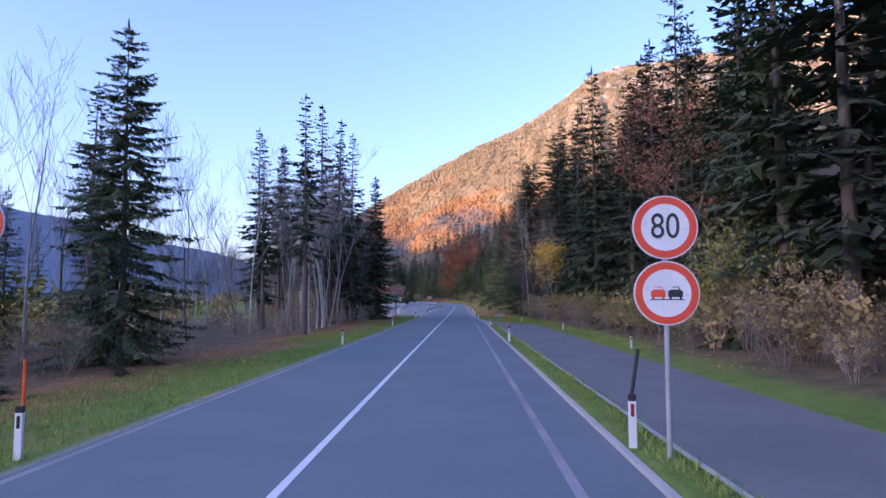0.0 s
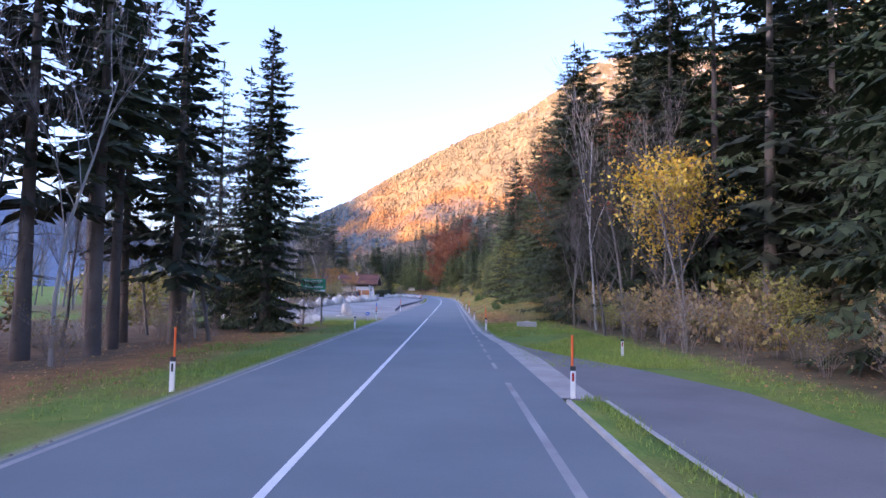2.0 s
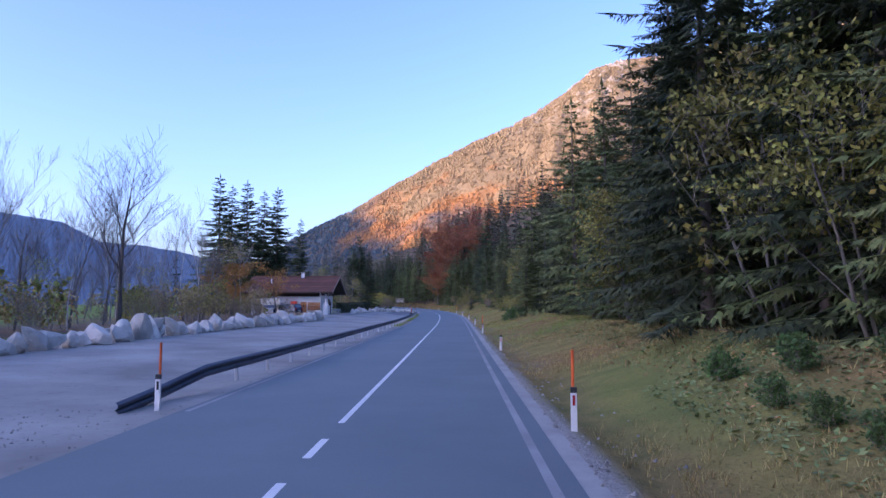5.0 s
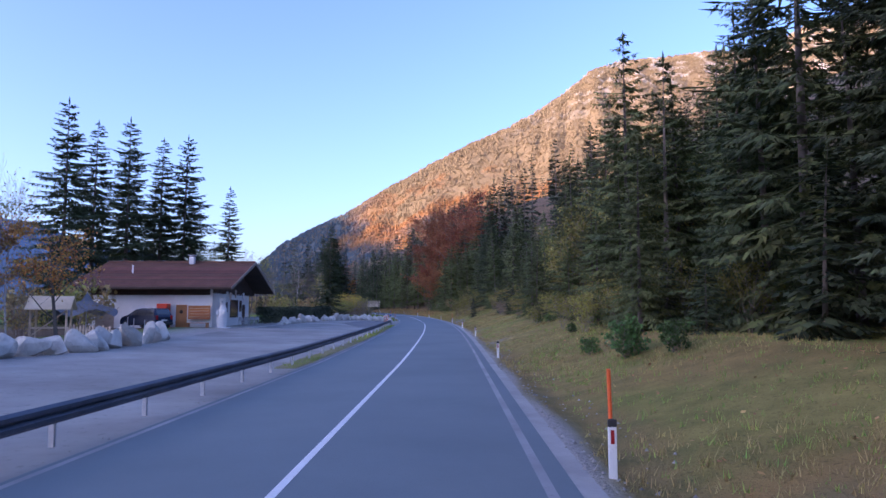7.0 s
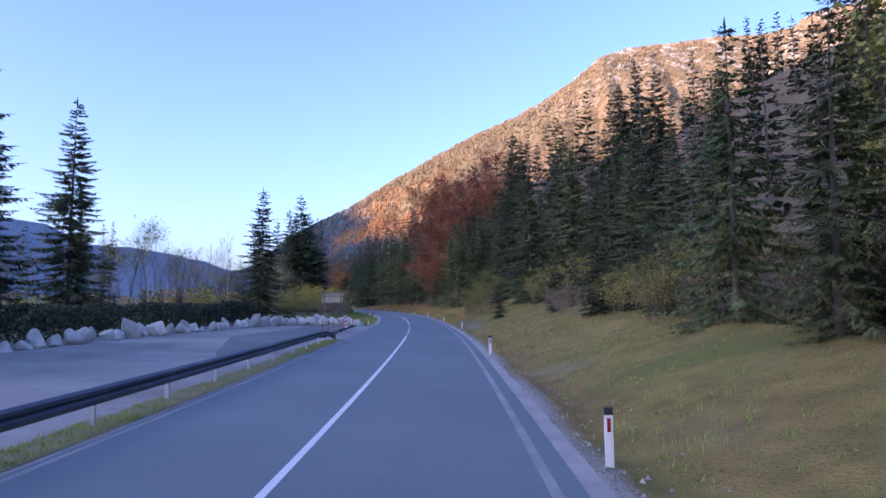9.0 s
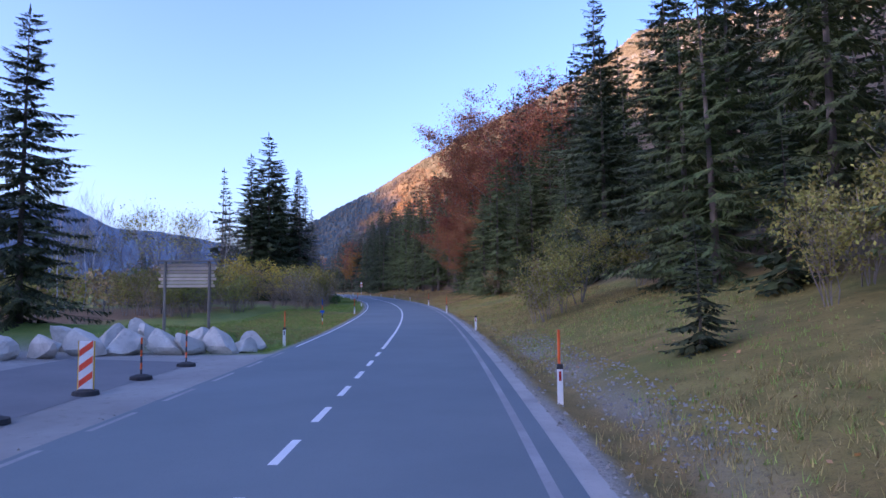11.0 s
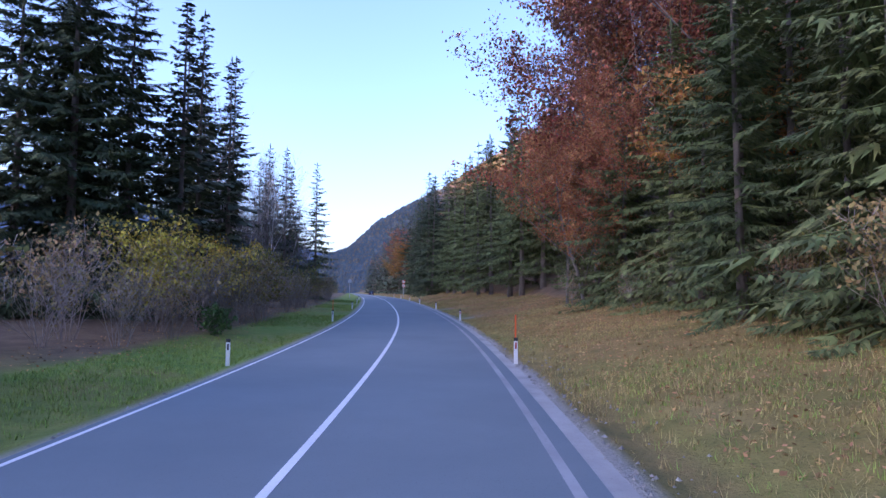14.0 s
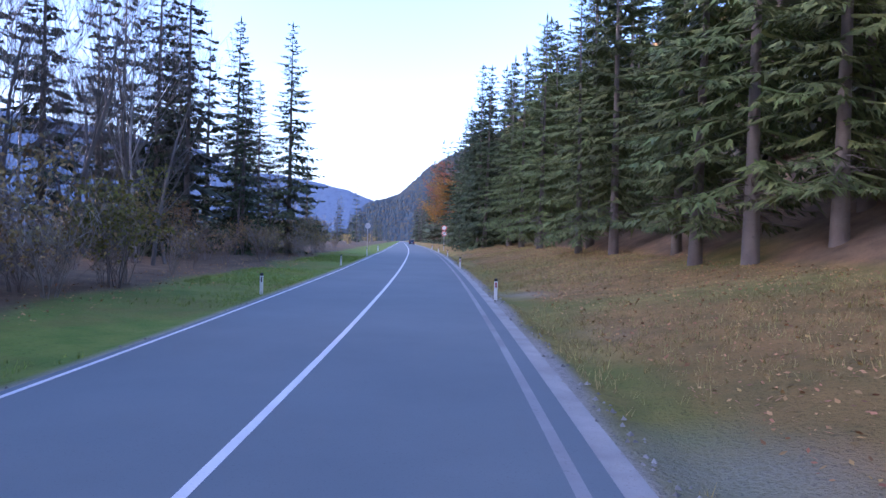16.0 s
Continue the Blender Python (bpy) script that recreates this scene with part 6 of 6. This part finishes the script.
# ---- play yard ----
yard = thing("play_house", "small pale wooden play house frame with a pitched top", "play house", m=stand(194.2, -21.0, 20))
for x in (-0.9, 0.9):
    for y in (-0.7, 0.7):
        part("post", tube((x, y, -0.3), (x, y, 1.7), 0.06, None, 8), PALE_WOOD, yard)
    part("gable", prism([(-1.0, 1.65), (1.0, 1.65), (0, 2.35)], x - 0.03, x + 0.03), PALE_WOOD, yard)
for sg in (-1, 1):
    part("roof_board", prism([(0, 2.36), (sg * 1.05, 1.62), (sg * 1.05, 1.67), (0, 2.42)], -1.15, 1.15), PALE_WOOD, yard)
part("rail", box(-0.9, 0.9, -0.74, -0.68, 0.55, 0.65), PALE_WOOD, yard)
part("brace", tube((-0.9, -0.7, 0.1), (0.9, -0.7, 1.6), 0.04, None, 6), PALE_WOOD, yard)
fence = thing("picket_fence", "pale wooden picket fence round the play yard", "fence", m=stand(192.4, -17.8, -30))
for k in range(14):
    part("picket", box(k * 0.3 - 2.1, k * 0.3 - 1.96, -0.02, 0.02, -0.1, 0.75 + 0.06 * (k % 3), 0.006), PALE_WOOD, fence)
for z in (0.18, 0.55):
    part("rail", box(-2.15, 2.1, 0.02, 0.06, z, z + 0.08), PALE_WOOD, fence)
umb = thing("sun_umbrella", "half-folded grey canvas sun umbrella in the play yard", "umbrella", m=stand(200.2, -22.2, 0, 1.15))
part("pole", tube((0, 0, -0.1), (0, 0, 2.45), 0.03, None, 8), STEEL, umb)
cv, cf = [], []
for k in range(24):
    a, dip = 2 * math.pi * k / 24, 0.5 + 0.5 * math.cos(8 * math.pi * k / 24)
    for r_, z in ((0.03, 2.35), (0.32, 1.9), (1.0, 1.62 - 0.14 * dip), (1.65, 1.42 - 0.42 * dip)):
        cv.append((r_ * math.cos(a), r_ * math.sin(a), z))
for k in range(24):
    for q in range(3):
        a, b = 4 * k + q, 4 * ((k + 1) % 24) + q
        cf.append((a, b, b + 1, a + 1))
part("canopy", mesh("canopy", cv, cf, GREY_FABRIC), None, umb, "sagging grey canopy")
for k, (s, u) in enumerate(((196.5, -16.6), (198.5, -18.2), (200.6, -19.6))):
    rack = thing("chain_post", "slim steel post of the yard's chain fence", "post", "chain posts", m=stand(s, u))
    part("post", tube((0, 0, -0.2), (0, 0, 1.1), 0.025, None, 8), STEEL, rack)


def hedge(s0, s1, u0, u1, h, seed):
    """A clipped dark hedge of many small leaves."""
    r = np.random.RandomState(seed)
    n = int((s1 - s0 + abs(u1 - u0)) * 330)
    k = r.rand(n)
    s, u = s0 + (s1 - s0) * k, u0 + (u1 - u0) * k
    uu = u + r.uniform(-0.55, 0.55, n)
    x, y = at(s, uu)
    p = np.stack([x, y, ground_z(s, uu) + r.uniform(0, 1, n) ** 0.8 * h * (0.94 + 0.10 * bumps(s, u, 1.6, seed))], -1)
    a = r.normal(0, 1, (n, 3))
    a *= (r.uniform(0.06, 0.15, n) / np.linalg.norm(a, axis=1))[:, None]
    b = np.cross(r.normal(0, 1, (n, 3)), a)
    b *= 0.06 / np.linalg.norm(b, axis=1)[:, None]
    verts = np.stack([p - a, p + b, p + a, p - b], 1).reshape(-1, 3)
    faces = np.arange(4 * n).reshape(-1, 4)
    return tagged(new("hedge", mesh("hedge", verts, faces, NEEDLES_DARK)), "dark clipped evergreen hedge behind the boulders", "hedge")


hedge(227, 257, -17.6, -16.0, 1.9, 3)
hedge(257, 264, -16.0, -15.0, 2.2, 4)
hedge(112, 117, -22.5, -22, 2.0, 5)

# ---- grass, fallen leaves and gravel ----
def blades(name, stretches, count, material, label, height, seed, lean=0.45, width=0.010):
    """Tufts of blades on stretches (s0, s1, u0, u1, weight)."""
    r = np.random.RandomState(seed)
    w = np.array([x[4] for x in stretches], float)
    pick = r.choice(len(stretches), count, p=w / w.sum())
    st = np.array([x[:4] for x in stretches], float)[pick]
    s = st[:, 0] + (st[:, 1] - st[:, 0]) * r.rand(count)
    u = st[:, 2] + (st[:, 3] - st[:, 2]) * r.rand(count)
    keep = bumps(s, u, 2.6, seed + 40) + bumps(s, u, 9, seed + 60) + r.uniform(-0.5, 0.5, count) > -0.12
    s, u = s[keep], u[keep]
    count = len(s)
    x, y = at(s, u)
    z = ground_z(s, u) - 0.01
    n = 6
    base = np.repeat(np.stack([x, y, z], -1), n, 0) + np.concatenate([r.normal(0, 0.05, (count * n, 2)), np.zeros((count * n, 1))], 1)
    a = r.uniform(0, 6.283, count * n)
    h = height * r.uniform(0.45, 1.25, count * n) * np.repeat(r.uniform(0.6, 1.3, count), n)
    tip = base + np.stack([np.cos(a) * h * lean * r.rand(count * n) * 1.6, np.sin(a) * h * lean * r.rand(count * n) * 1.6, h], -1)
    off = np.stack([-np.sin(a), np.cos(a), np.zeros_like(a)], -1) * (width * r.uniform(0.7, 1.4, count * n))[:, None]
    v = np.stack([base - off, base + off, tip], 1).reshape(-1, 3)
    f = np.arange(len(v)).reshape(-1, 3)
    return tagged(new(name, mesh(name, v, f, material)), label, "grass", kind="stuff")


blades("grass", [(4, 100, -8.6, -4.05, 5), (266, 310, -11, -4.1, 4), (306, 420, -8.2, -4.1, 5), (2, 60, 4.78, 5.5, 1.0), (66, 98, 4.6, 10, 5), (181, 239, -4.6, -3.75, 1.2), (30, 80, 9.3, 11, 0.8), (150, 320, 4.8, 11.5, 4)], 70000, GRASS, "rough green verge grass", 0.13, 2, 0.6, 0.008)
blades("dry_grass", [(95, 140, 4.5, 11, 2.2), (140, 250, 4.3, 11, 6), (250, 320, 4.3, 12.5, 7), (320, 420, 4.3, 12.5, 6), (270, 305, -10, -3.9, 1.6)], 66000, DRY_GRASS, "dry ochre grass on the bank", 0.15, 3, 0.8, 0.007)


def flakes(name, stretches, count, material, size, label, category, seed, stones=False):
    r = np.random.RandomState(seed)
    w = np.array([x[4] for x in stretches], float)
    st = np.array([x[:4] for x in stretches], float)[r.choice(len(stretches), count, p=w / w.sum())]
    s, u = st[:, 0] + (st[:, 1] - st[:, 0]) * r.rand(count), st[:, 2] + (st[:, 3] - st[:, 2]) * r.rand(count)
    x, y = at(s, u)
    p = np.stack([x, y, ground_z(s, u) + 0.02], -1)
    q = size * r.uniform(0.5, 1.5, count)[:, None]
    turn = r.uniform(0, 6.28, count)
    if stones:
        ring_ = [p + q * r.uniform(0.7, 1.2, (count, 1)) * np.stack([np.cos(turn + j * 1.57), np.sin(turn + j * 1.57), np.full(count, -0.3)], -1) for j in range(4)]
        ring_.append(p + q * np.stack([r.uniform(-0.3, 0.3, count), r.uniform(-0.3, 0.3, count), r.uniform(0.4, 0.8, count)], -1))
        verts = np.stack(ring_, 1).reshape(-1, 3)
        faces = [(i + j, i + (j + 1) % 4, i + 4) for i in range(0, 5 * count, 5) for j in range(4)]
    else:
        a = q * np.stack([np.cos(turn), np.sin(turn), r.normal(0, 0.35, count)], -1)
        b = np.cross(a, np.stack([r.normal(0, 0.3, count), r.normal(0, 0.3, count), np.ones(count)], -1)) * 0.65
        verts = np.stack([p - a, p + b, p + a, p - b], 1).reshape(-1, 3)
        faces = np.arange(4 * count).reshape(-1, 4)
    return tagged(new(name, mesh(name, verts, faces, material)), label, category, kind="stuff")


flakes("fallen_leaves", [(88, 116, 4.9, 7.0, 5), (88, 150, 6.6, 11, 2.5), (150, 310, 5.5, 12, 2), (310, 420, 5.6, 13, 13), (4, 96, -12, -6, 4), (20, 80, 9.8, 13, 1.2), (320, 420, -11, -7, 2)], 50000, LITTER, 0.038, "brown fallen leaves", "leaves", 5)
flakes("undergrowth", [(108, 127, 6.2, 9.8, 4), (97, 108, 7.4, 10, 1), (127, 150, 7.5, 10, 1.2)], 9000, BRAMBLE, 0.05, "low green bramble leaves on the bank", "undergrowth", 8)
flakes("gravel", [(82, 420, 3.95, 4.4, 2), (95, 330, 4.4, 5.4, 0.8), (250, 272, 5.0, 6.4, 1.0), (100, 126, -6.5, -3.8, 0.4), (4, 420, -3.85, -3.65, 0.5)], 6000, GRAVEL_STONE, 0.035, "pale roadside gravel", "gravel", 6, True)
